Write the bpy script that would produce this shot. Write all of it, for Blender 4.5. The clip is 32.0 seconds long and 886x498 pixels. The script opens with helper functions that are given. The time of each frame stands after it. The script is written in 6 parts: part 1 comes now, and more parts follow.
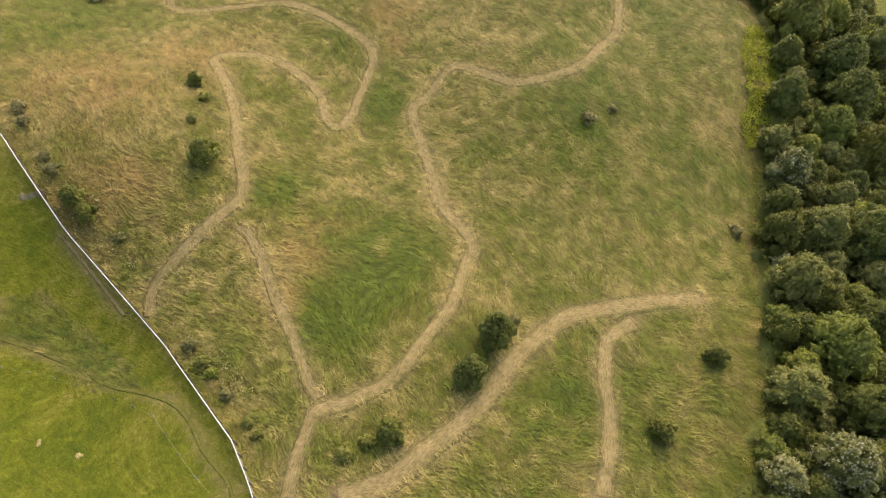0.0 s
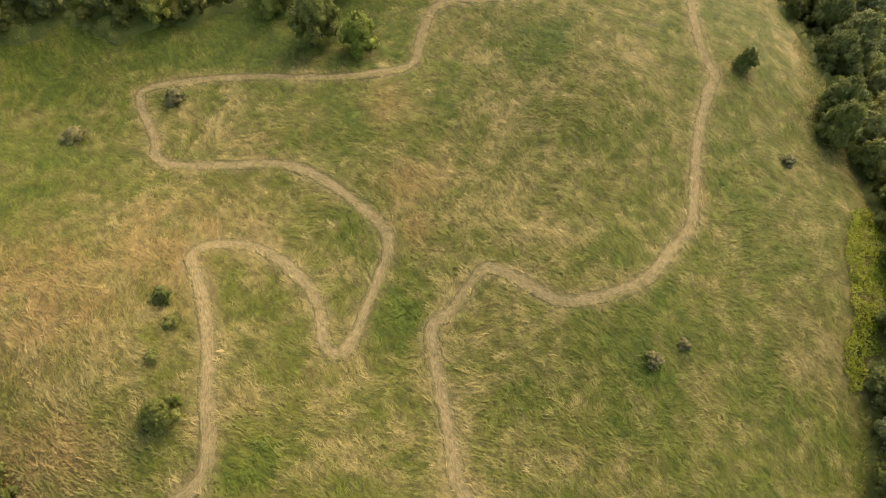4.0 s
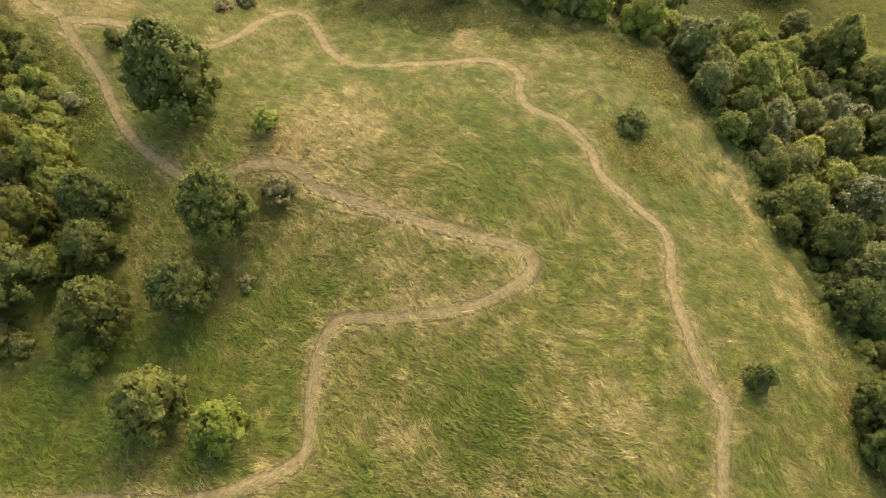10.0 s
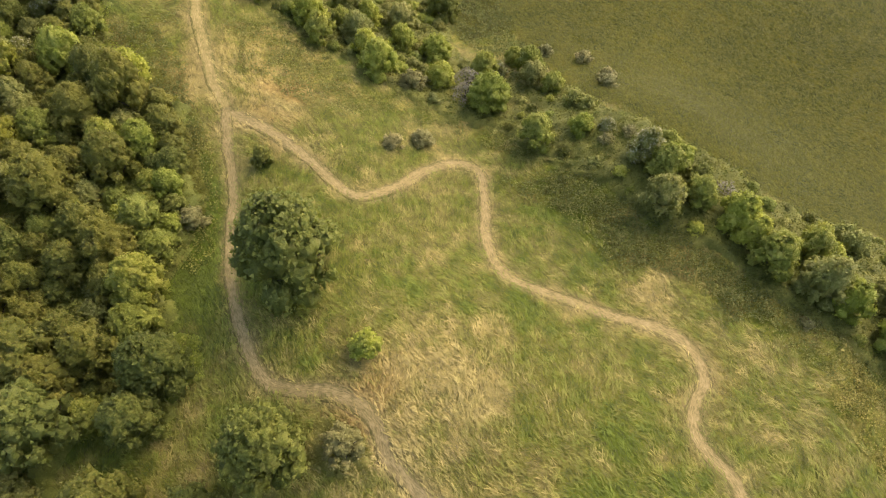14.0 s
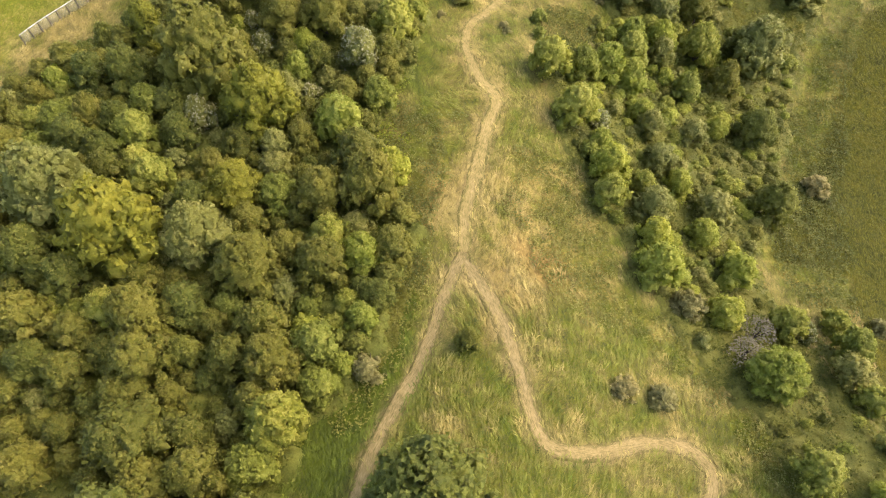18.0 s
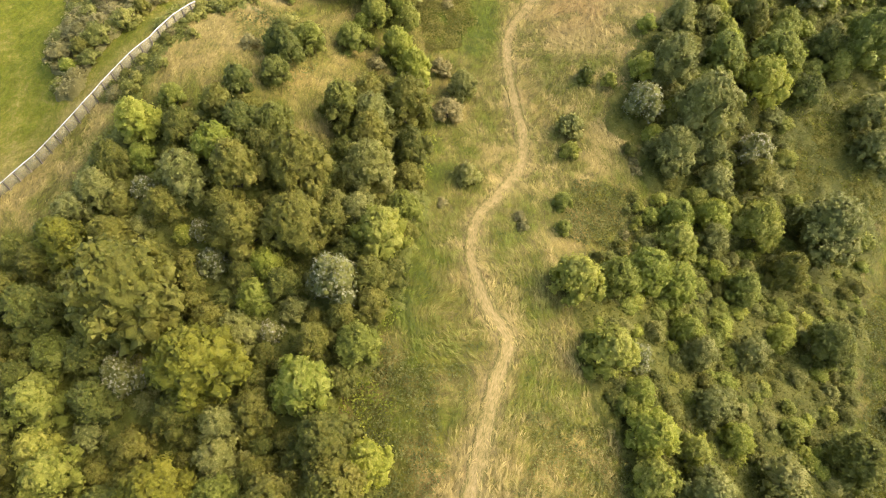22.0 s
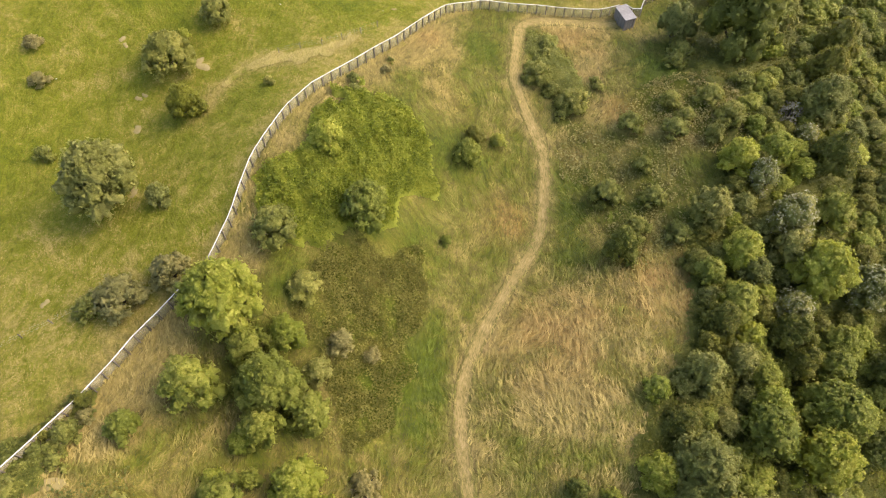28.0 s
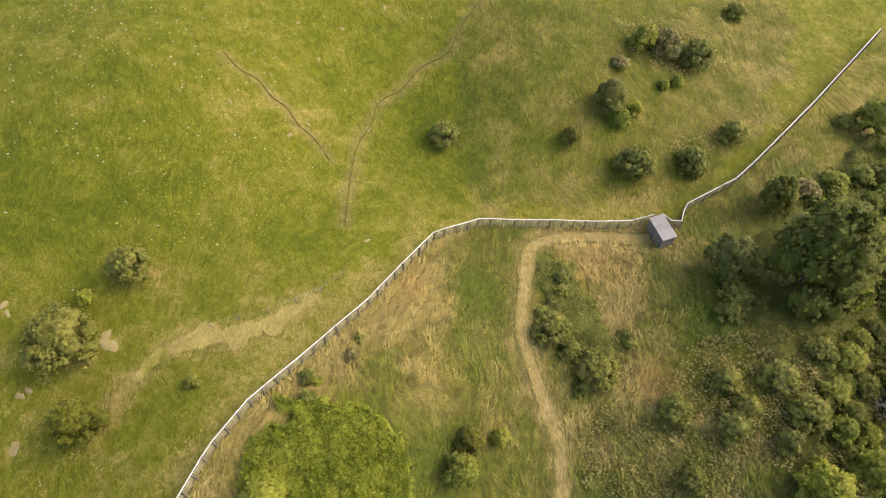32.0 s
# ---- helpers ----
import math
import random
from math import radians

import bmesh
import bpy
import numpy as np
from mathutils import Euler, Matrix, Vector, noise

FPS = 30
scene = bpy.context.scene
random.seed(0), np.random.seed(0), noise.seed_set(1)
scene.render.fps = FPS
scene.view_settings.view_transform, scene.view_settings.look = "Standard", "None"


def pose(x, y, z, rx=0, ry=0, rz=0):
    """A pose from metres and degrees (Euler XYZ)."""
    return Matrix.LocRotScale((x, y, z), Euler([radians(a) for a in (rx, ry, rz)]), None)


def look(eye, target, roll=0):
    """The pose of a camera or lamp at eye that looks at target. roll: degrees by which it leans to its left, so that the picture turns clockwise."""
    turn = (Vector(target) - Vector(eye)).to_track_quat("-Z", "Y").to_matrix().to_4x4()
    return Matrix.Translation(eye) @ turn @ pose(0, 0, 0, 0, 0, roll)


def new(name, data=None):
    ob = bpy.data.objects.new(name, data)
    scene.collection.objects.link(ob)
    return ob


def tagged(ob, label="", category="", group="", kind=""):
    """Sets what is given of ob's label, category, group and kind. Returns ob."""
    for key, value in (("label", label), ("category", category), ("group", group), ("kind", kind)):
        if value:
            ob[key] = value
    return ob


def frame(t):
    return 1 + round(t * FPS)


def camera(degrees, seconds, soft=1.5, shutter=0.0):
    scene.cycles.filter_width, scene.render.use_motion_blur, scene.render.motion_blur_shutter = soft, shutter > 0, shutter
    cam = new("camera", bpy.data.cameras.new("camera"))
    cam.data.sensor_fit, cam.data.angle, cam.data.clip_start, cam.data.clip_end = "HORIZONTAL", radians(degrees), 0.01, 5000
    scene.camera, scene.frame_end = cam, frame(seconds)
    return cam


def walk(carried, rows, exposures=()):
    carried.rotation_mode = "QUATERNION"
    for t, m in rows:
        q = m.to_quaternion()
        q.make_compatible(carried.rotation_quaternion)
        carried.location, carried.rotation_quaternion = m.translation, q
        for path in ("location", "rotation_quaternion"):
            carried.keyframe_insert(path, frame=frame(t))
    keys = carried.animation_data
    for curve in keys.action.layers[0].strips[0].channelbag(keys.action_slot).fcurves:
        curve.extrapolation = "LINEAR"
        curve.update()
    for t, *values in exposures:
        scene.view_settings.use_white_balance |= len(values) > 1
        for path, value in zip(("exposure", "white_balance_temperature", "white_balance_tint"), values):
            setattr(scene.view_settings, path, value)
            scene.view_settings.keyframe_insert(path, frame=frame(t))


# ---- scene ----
cam = camera(71.4, 32.0, 1.15)
METRES, EYE, TILT, LEAN, TURN = 330.0, 71.94, 0.0, 5.0, 0.0
ROWS = [
    (0.0, 0.0, 0.0, 0.0, 7.71, -57.57, -4.93),
    (0.5, -0.0018, 0.0141, 0.0002, 8.12, -57.56, -4.93),
    (1.0, -0.0037, 0.0286, 0.0005, 8.6, -57.57, -4.93),
    (1.5, -0.006, 0.0433, 0.001, 9.53, -57.61, -4.91),
    (2.0, -0.0083, 0.0582, 0.0014, 10.33, -57.61, -4.87),
    (2.5, -0.0109, 0.0732, 0.0017, 10.9, -57.58, -4.86),
    (3.0, -0.0137, 0.0885, 0.0022, 11.39, -57.59, -4.87),
    (3.5, -0.0165, 0.1037, 0.0026, 11.75, -57.72, -4.84),
    (5.5, -0.0278, 0.1673, 0.0041, 11.58, -58.88, -4.76),
    (6.0, -0.0304, 0.1836, 0.0046, 10.59, -58.77, -4.8),
    (6.5, -0.0325, 0.1999, 0.0051, 9.24, -58.6, -4.83),
    (7.0, -0.0342, 0.2162, 0.0057, 7.74, -58.4, -4.86),
    (7.5, -0.0356, 0.2325, 0.0064, 6.33, -58.25, -4.91),
    (8.0, -0.0365, 0.2487, 0.007, 4.9, -58.06, -4.96),
    (8.5, -0.037, 0.2648, 0.0079, 3.35, -57.9, -4.99),
    (9.0, -0.037, 0.2808, 0.0086, 1.62, -57.68, -5.03),
    (9.5, -0.037, 0.2969, 0.0093, 1.62, -57.67, -5.03),
    (10.0, -0.0372, 0.3134, 0.0102, 1.66, -57.7, -5.05),
    (10.5, -0.0372, 0.3297, 0.0108, 1.9, -57.64, -5.05),
    (11.0, -0.0374, 0.3462, 0.0115, 2.36, -57.66, -5.06),
    (11.5, -0.0381, 0.3626, 0.0124, 3.73, -57.76, -5.07),
    (12.0, -0.0395, 0.3789, 0.0132, 5.97, -57.94, -5.07),
    (12.5, -0.0416, 0.3949, 0.0137, 9.02, -58.18, -5.04),
    (13.0, -0.0451, 0.4105, 0.0142, 14.4, -58.7, -4.95),
    (13.5, -0.0501, 0.425, 0.0144, 20.61, -59.26, -4.78),
    (14.0, -0.0565, 0.4384, 0.0143, 26.73, -59.77, -4.55),
    (14.5, -0.0637, 0.4509, 0.0143, 32.47, -60.32, -4.25),
    (15.0, -0.0719, 0.4622, 0.0137, 38.14, -60.74, -3.9),
    (15.5, -0.081, 0.4723, 0.013, 43.79, -61.13, -3.54),
    (17.5, -0.1224, 0.5039, 0.0091, 59.43, -61.87, -2.29),
    (18.0, -0.1339, 0.5116, 0.0082, 59.92, -61.89, -2.24),
    (18.5, -0.1459, 0.5192, 0.0072, 60.26, -61.89, -2.24),
    (19.0, -0.1581, 0.5269, 0.0061, 60.7, -61.87, -2.22),
    (19.5, -0.1704, 0.5347, 0.0051, 61.05, -61.83, -2.2),
    (20.0, -0.1833, 0.5426, 0.0043, 61.34, -61.86, -2.21),
    (20.5, -0.196, 0.5505, 0.0033, 61.47, -61.79, -2.18),
    (21.0, -0.2094, 0.5586, 0.0027, 61.48, -61.8, -2.2),
    (21.5, -0.223, 0.5667, 0.0018, 61.47, -61.77, -2.25),
    (22.0, -0.2366, 0.5752, 0.0011, 61.47, -61.7, -2.26),
    (22.5, -0.2507, 0.5838, 0.0007, 60.89, -61.71, -2.37),
    (23.0, -0.2643, 0.5926, 0.0, 59.94, -61.63, -2.48),
    (23.5, -0.2777, 0.6014, -0.0004, 59.02, -61.55, -2.6),
    (24.0, -0.2909, 0.6103, -0.001, 58.1, -61.49, -2.73),
    (24.5, -0.3035, 0.6194, -0.0015, 57.14, -61.34, -2.78),
    (25.0, -0.3164, 0.6285, -0.0018, 57.04, -61.32, -2.83),
    (25.5, -0.3293, 0.6375, -0.0025, 56.94, -61.24, -2.89),
    (27.5, -0.3828, 0.6754, -0.0043, 56.98, -61.14, -3.01),
    (28.0, -0.3965, 0.6848, -0.0049, 56.98, -61.08, -3.06),
    (28.5, -0.4103, 0.6943, -0.0054, 56.98, -61.09, -3.12),
    (29.0, -0.424, 0.7038, -0.0059, 56.99, -61.05, -3.14),
    (29.5, -0.4379, 0.7136, -0.0064, 57.01, -61.08, -3.15),
    (30.0, -0.4519, 0.7233, -0.007, 57.01, -61.09, -3.2),
    (30.5, -0.466, 0.7329, -0.0076, 57.01, -61.11, -3.27),
    (31.0, -0.48, 0.7426, -0.0083, 57.01, -61.1, -3.31),
    (31.5, -0.4937, 0.7523, -0.0086, 57.02, -61.09, -3.34),
    (32.0, -0.5051, 0.7605, -0.0091, 57.06, -61.03, -3.32),
]
walk(cam, [(t, pose(0, 0, EYE, TILT, LEAN, TURN) @ pose(METRES * x, METRES * y, METRES * z, 90 + pitch, roll, yaw)) for t, x, y, z, yaw, pitch, roll in ROWS],
     [(0.0, 0.82, 6900, 14), (3.0, 0.8, 6900, 14), (6.0, 0.86, 6900, 14), (12.0, 1.08, 6900, 14), (14.0, 1.1, 6900, 14), (18.0, 1.35, 6900, 14), (25.0, 1.3, 6900, 14), (32.0, 0.84, 6900, 14)])

# ---- sky, sun ----
SUN_AZ, SUN_EL = radians(20), radians(44)
world = bpy.data.worlds.new("overcast_sky")
scene.world = world
world.use_nodes = True
wn = world.node_tree
sky = wn.nodes.new("ShaderNodeTexSky")
sky.sky_type, sky.sun_disc = "NISHITA", False
sky.sun_elevation, sky.sun_rotation = SUN_EL, SUN_AZ
sky.air_density, sky.dust_density, sky.ozone_density = 1.0, 4.0, 0.6
wn.links.new(sky.outputs[0], wn.nodes["Background"].inputs[0])
wn.nodes["Background"].inputs[1].default_value = 0.25
sun = new("sun", bpy.data.lights.new("sun", "SUN"))
sun.data.energy, sun.data.angle, sun.data.color = 0.66, radians(42), (1.0, 0.93, 0.8)
sun.matrix_world = look((math.sin(SUN_AZ) * math.cos(SUN_EL), math.cos(SUN_AZ) * math.cos(SUN_EL), math.sin(SUN_EL)), (0, 0, 0))

# ---- plan of the place ----
LOOP_TRACK = [
    (-13.1, 12.4), (-8.6, 14.6), (-4.2, 19.2), (1.1, 25.3), (4.2, 31.2), (7.7, 36), (12.2, 40.4), (17.8, 42.9),
    (25.2, 45.5), (31.3, 47.4),
]
SPUR_TRACK = [
    (20.9, 41.3), (17.6, 38), (16.8, 32.9), (17.5, 27.7), (17.4, 22.8), (16.6, 17.4),
]
RIDGE_TRACK_SOUTH = [
    (-18.4, 11.5), (-18.4, 16.3), (-17.6, 20.9), (-14.1, 22.9), (-9.5, 27), (-6.3, 33.6), (-4, 38.4), (-2.9, 45.3),
    (-2, 48.5), (-4.5, 52), (-7.9, 55.5), (-9.9, 60.8), (-12.7, 67.4), (-15.1, 74), (-12.8, 77.4), (-9.8, 84),
    (-4.8, 83.2), (0.7, 80.8), (7.1, 82.6), (12.4, 86.7), (15.3, 91.6), (18.7, 97.9), (19.2, 106.2), (19.6, 115.1),
    (21, 123.9), (22.2, 128.9), (20.9, 130.6), (19.2, 135.3),
]
RIDGE_TRACK_NORTH = [
    (19.2, 135.3), (18, 144.6), (18.8, 153.5), (14, 158.6), (9.9, 163), (8.6, 168.6), (4.3, 173.5), (0.2, 175.5),
    (-1.6, 179.6), (-1, 183.7), (-2.9, 187.4), (-7.1, 189), (-13.6, 188), (-21.9, 187.4), (-29.8, 187.8), (-34.8, 192.8),
    (-38.6, 200.6), (-41.7, 205.5), (-45.6, 205.3), (-48.9, 200.8), (-50.9, 193.9), (-53.6, 189.5), (-56.8, 188.7), (-63.1, 190.6),
    (-70.6, 192.5), (-76.5, 192.9), (-79.9, 192.8),
]
WEST_TRACK_SOUTH = [
    (-43.2, 31.4), (-43.8, 34.4), (-41.8, 39), (-37, 46.7), (-35.5, 50.5), (-38.6, 58.7), (-41, 64.8), (-44.9, 71.3),
    (-48.2, 75.9), (-45.9, 78.8), (-40.4, 79.7), (-34.6, 77.4), (-30.7, 74.1), (-27.7, 68.2), (-25.1, 69), (-24.2, 76.1),
    (-23.8, 84.4), (-25.6, 88.2), (-32, 91.9), (-38.2, 94.5), (-44.3, 95.3), (-51.7, 94), (-63, 93.6), (-68.1, 100),
    (-74.7, 107.3), (-74.3, 111.2), (-63.3, 115.1), (-55.4, 116.1),
]
WEST_TRACK_MIDDLE = [
    (-55.4, 116.1), (-41.8, 116), (-32.7, 118.8), (-28.6, 122.3), (-28.9, 127.8), (-28.6, 135.2), (-25.9, 138.9), (-18.3, 138.7),
    (-9.3, 139.7), (-3.3, 142.7), (-1.1, 145.7), (-2.9, 148.1), (-9.7, 150), (-18.9, 153.2), (-27.4, 156.1), (-31.4, 157.5),
    (-34.4, 160.2), (-37.7, 161.2), (-41.4, 161.1), (-46.2, 159.4), (-50.2, 159.2), (-55, 162.2), (-60.3, 166.4), (-65.8, 172.7),
    (-70.5, 180.3), (-76.9, 187.9), (-78.7, 190), (-81.1, 193.4),
]
WEST_TRACK_NORTH = [
    (-81.1, 193.4), (-86.3, 196.9), (-91.4, 201.7), (-96.9, 206.9), (-101.3, 211.6), (-106, 211.5), (-112.2, 213), (-113.8, 213.6),
    (-116.6, 215.4), (-120, 218.7), (-123.2, 225.3), (-126.4, 229.9), (-131.4, 233.1), (-138.4, 235.7), (-147.3, 240), (-153.4, 245),
    (-156.8, 250), (-160.5, 256.9), (-163.6, 263.7), (-167.3, 268.1), (-174.7, 273.7), (-181.2, 275.5), (-188, 277.7), (-193.8, 282.4),
    (-197.3, 286.8), (-195.2, 294), (-190.3, 301.6),
]
FAINT_TRACK = [
    (-33.8, 44.6), (-31, 41.8), (-26.2, 34.6), (-22.5, 29.4), (-19.6, 24.7), (-17.7, 22.6),
]
FENCE_SOUTH = [
    (-68, 50.7), (-56.5, 40), (-38.4, 26.8), (-25.5, 16), (-22.6, 12.2), (-20.7, 9.4),
]
FENCE_WEST = [
    (-143.9, 151.8), (-145.9, 157.1), (-147.8, 165.6), (-151.6, 178.5), (-155, 187.8), (-162.8, 198.2), (-173.1, 213.9), (-177.4, 224.6),
    (-180.8, 228.9), (-186.6, 234.5), (-191.7, 241.7), (-194, 246.5), (-195.9, 253.5), (-198.4, 262.3), (-203.8, 275), (-203.1, 281.5),
    (-198.5, 290.5), (-195.5, 296.1), (-193.3, 300.4), (-192.3, 303.5),
]
FENCE_NORTH = [
    (-191.9, 304.5), (-189.7, 304.9), (-189.4, 306), (-191.1, 308), (-190.2, 316.9), (-191.3, 324.1), (-193.6, 336.3), (-198.9, 360.1),
]
DRY_SOUTH = [
    (-55, 65, 11.1), (-23, 54, 3.9), (-39, 42, 4.4), (-26, 41, 2.4), (-32, 36, 4.7), (-20, 96, 5.1), (-3, 94, 4.9), (38, 86, 5.1), (-6, 18, 3.1), (-60, 82, 6.9),
    (-43, 84, 4.6), (-56, 102, 6.1), (-27, 170, 6.5), (-13, 145, 4.9), (8, 128, 5.1), (-31, 115, 3.3), (-19, 122, 3.3), (35, 164, 4.1), (38, 146, 3.8), (-63, 111, 5.3),
    (-11, 113, 2.6), (-29, 169, 6.1), (-78, 201, 7.2), (-9, 195, 6.7), (-89, 195, 3.3), (-14, 158, 2.1),
]
DRY_NORTH = [
    (-78, 199, 4.5), (-83, 210, 4.2), (-89, 195, 2.3), (-122, 243, 3.4), (-153, 196, 4.8), (-146, 254, 8.3), (-127, 246, 4.7), (-139, 225, 1.9), (-147, 261, 6.2), (-149, 273, 3.6),
    (-143, 252, 3.2), (-198, 264, 5.5), (-187, 263, 2.6), (-177, 228, 2.2), (-189, 294, 4.7), (-167, 290, 4.2), (-169, 213, 4.7), (-149, 253, 4.5), (-192, 200, 8.8), (-177, 211, 5.1),
    (-190, 227, 5), (-178, 194, 5.2), (-199, 268, 3.1), (-187, 291, 3.5), (-201, 252, 3), (-204, 243, 2.6), (-203, 237, 2.1), (-204, 337, 4.8), (-229, 264, 4.9),
]
LUSH_PATCHES = [
    (-17, 42, 5.8), (11, 27, 3.4), (-19, 75, 3), (-19, 33, 2.8), (-30, 53, 3.2), (10, 73, 6.5), (-44, 15, 8.4), (-61, 39, 5.6), (-5, 124, 3.3), (-29, 90, 2.9),
    (-91, 112, 8.6), (-78, 122, 6.6), (-5, 127, 3.8), (-50, 138, 3.4), (-35, 111, 4.4), (-66, 172, 3.3), (-65, 145, 4.5), (-59, 170, 3.2), (-21, 183, 9.1), (-7, 164, 6.4),
    (-69, 168, 3), (-63, 146, 3), (-70, 128, 8.9), (-55, 124, 4.8), (-123, 211, 3), (-110, 203, 3.7), (-98, 195, 3.5), (-115, 207, 3.1), (-153, 236, 3.7), (-158, 241, 2.8),
    (-198, 278, 4.5), (-178, 298, 3.8), (-202, 237, 4), (-216, 288, 7.6), (-210, 262, 4.3), (-179, 300, 3.6), (-231, 246, 9), (-199, 284, 3.4),
]
LUSH_EDGES = [
    (-69, 168, 3.2), (-71, 173, 3), (-78, 181, 2.6), (-66, 164, 3.5), (-116, 203, 3), (-135, 220, 2.6), (-128, 217, 3), (-177, 299, 3), (-167, 272, 2.6), (-162, 267, 2.4), (-14, 44, 4.5), (-17, 37, 3.5), (-20, 74, 2.4),
]
BARE_EARTH = [
    (-44, 13, 0.8), (-50, 14, 0.6), (-64, 44, 0.6), (-205, 224, 1.1), (-210, 226, 0.8), (-184, 206, 0.8), (-210, 236, 1.5), (-220, 228, 0.7), (-194, 220, 1.1), (-161, 203, 1.5),
    (-232, 261, 0.5), (-226, 266, 0.7), (-223, 269, 0.4), (-243, 276, 0.5), (-237, 276, 0.5), (-241, 282, 0.6), (-242, 290, 0.6), (-225, 277, 0.8), (-207, 267, 0.6), (-205, 224, 1.1),
    (-210, 227, 0.7), (-211, 236, 1.2), (-219, 228, 0.6),
]
BRAMBLE_BANK = [
    (-194, 250.4), (-188.5, 258.1), (-182.4, 257.6), (-177.7, 253.1), (-175.3, 246.5), (-175, 239.8), (-178.1, 232.5), (-182.6, 233.3),
    (-188, 240.8), (-190.9, 246.3),
]
OLIVE_SCRUB = [
    (-173.6, 236), (-170.5, 248.6), (-162.3, 244.2), (-160.3, 238), (-151.8, 233.7), (-151.4, 229), (-158.4, 229.3), (-163.8, 233.1),
    (-169.2, 233.3),
]
BRAMBLE_SLOPE = [
    (-39.8, 206.2), (-26.1, 211.6), (-12.3, 208.5), (-2.5, 203.7), (6.5, 199.3), (4.9, 195.8), (-5.5, 198.1), (-19.5, 197.8),
    (-22.5, 203.5), (-34.3, 204.6),
]
BRAMBLE_HOLLOW = [
    (12.7, 174.7), (17.4, 176.1), (21.7, 173.8), (25, 171.1), (25.3, 164.7), (19, 163.2), (13.9, 163.5), (11.1, 168.5),
]
BRAMBLE_EDGE = [
    (14.9, 196.9), (22.2, 197), (32.8, 194.1), (38.7, 183.9), (31.9, 178.8), (25.6, 179.4), (17, 185.3), (13, 191),
]
BRAMBLE_TRACKSIDE = [
    (-120, 235), (-117.5, 243.8), (-111.6, 245.1), (-106.4, 239.7), (-106.1, 232.7), (-110.4, 227.8), (-116.6, 231.4),
]
YELLOW_BANK = [
    (44.8, 109.1), (50, 112), (52.4, 105.3), (50.6, 95.7), (48.6, 87.6), (46.7, 82.1), (42.6, 80.8), (43.4, 89.8),
    (43, 97.2),
]
FERN_GULLY = [
    (-116.9, 279.5), (-111.9, 299.1), (-95.7, 284.8), (-101.5, 273.5), (-109.1, 272), (-112.7, 277.5),
]
UNDERSTOREY = [
    (-88, 181.9), (-84.2, 188.1), (-73.3, 179.2), (-73.9, 173.3), (-80.6, 175),
]
EAST_WOOD = [
    (33.3, 19.5), (35.2, 25), (39.9, 33.1), (40.3, 45.1), (44.7, 71), (47.6, 82), (50.7, 107.4), (49.3, 117.9),
    (42.8, 154.2), (38.2, 162.2), (36.5, 175.2), (38.8, 163.2), (37.5, 171.5), (32.8, 176.9), (29.6, 187.9),
]
WEST_WOOD = [
    (-140.2, 169.4), (-144.9, 175.5), (-146.1, 186.1), (-142.7, 190.6), (-144.9, 194.2), (-139.8, 199), (-134.8, 199.3), (-133.9, 203),
    (-141.8, 206.7), (-146.5, 216.8), (-144.5, 222.9), (-135.7, 217.2), (-125.6, 212.7), (-115.8, 205.2), (-104.9, 195), (-102.4, 190.3),
    (-89.2, 190.1), (-81.9, 183.8), (-73.8, 176.7), (-73.8, 177.7), (-72, 166.1), (-67.4, 161.6), (-64.2, 156.5), (-59.6, 151.5),
    (-64.5, 145.5), (-69.1, 163.5), (-59.6, 147.9), (-67.2, 144.3), (-68.3, 139.7), (-66.7, 135), (-71.9, 127.7), (-83.9, 119.9),
    (-93.7, 120),
]
FAR_FIELD = [
    (-55.1, 251.8), (-33.3, 230.1), (-19.7, 223.8), (-5.1, 222.3), (6.6, 221.1), (21.7, 228.4), (27.9, 217.9), (48.5, 223.8),
    (-62.7, 240.4), (-70.9, 255), (-79.8, 277),
]
DARK_A = [
    (-137.9, 163.2, 4), (-130.8, 159.1, 5.9), (-127.8, 164.2, 6.8), (-117.7, 156.5, 5.6), (-94, 139.6, 6.1), (-91.5, 158.5, 6.7), (-86.4, 156, 5.1), (-106, 144.4, 7.1), (-101.6, 147, 6.3), (-139.3, 193.8, 5.9),
    (-145, 195.8, 4.3), (-138.1, 197.7, 5.7), (-134.4, 205.3, 4.6), (-139.5, 207.4, 6.4), (-118.5, 283.4, 6.8), (-69.6, 247.6, 7.8), (-83.3, 257.3, 7.7), (-174.1, 311.2, 12.7), (-124.1, 292.3, 5.9), (-43.9, 151.9, 10),
    (-47.6, 142.1, 9.1), (-47.9, 126.8, 9.4), (-54.6, 173, 14.1), (-63.1, 154.3, 8.8), (-71.5, 142.1, 10.8), (-61.8, 148.1, 7.7), (44.4, 164.8, 8.9), (42.1, 172.2, 5.9), (47.8, 157.8, 8.7), (47.5, 147, 8.1),
    (67.6, 210.9, 11.5), (73.3, 201.6, 12.4),
]
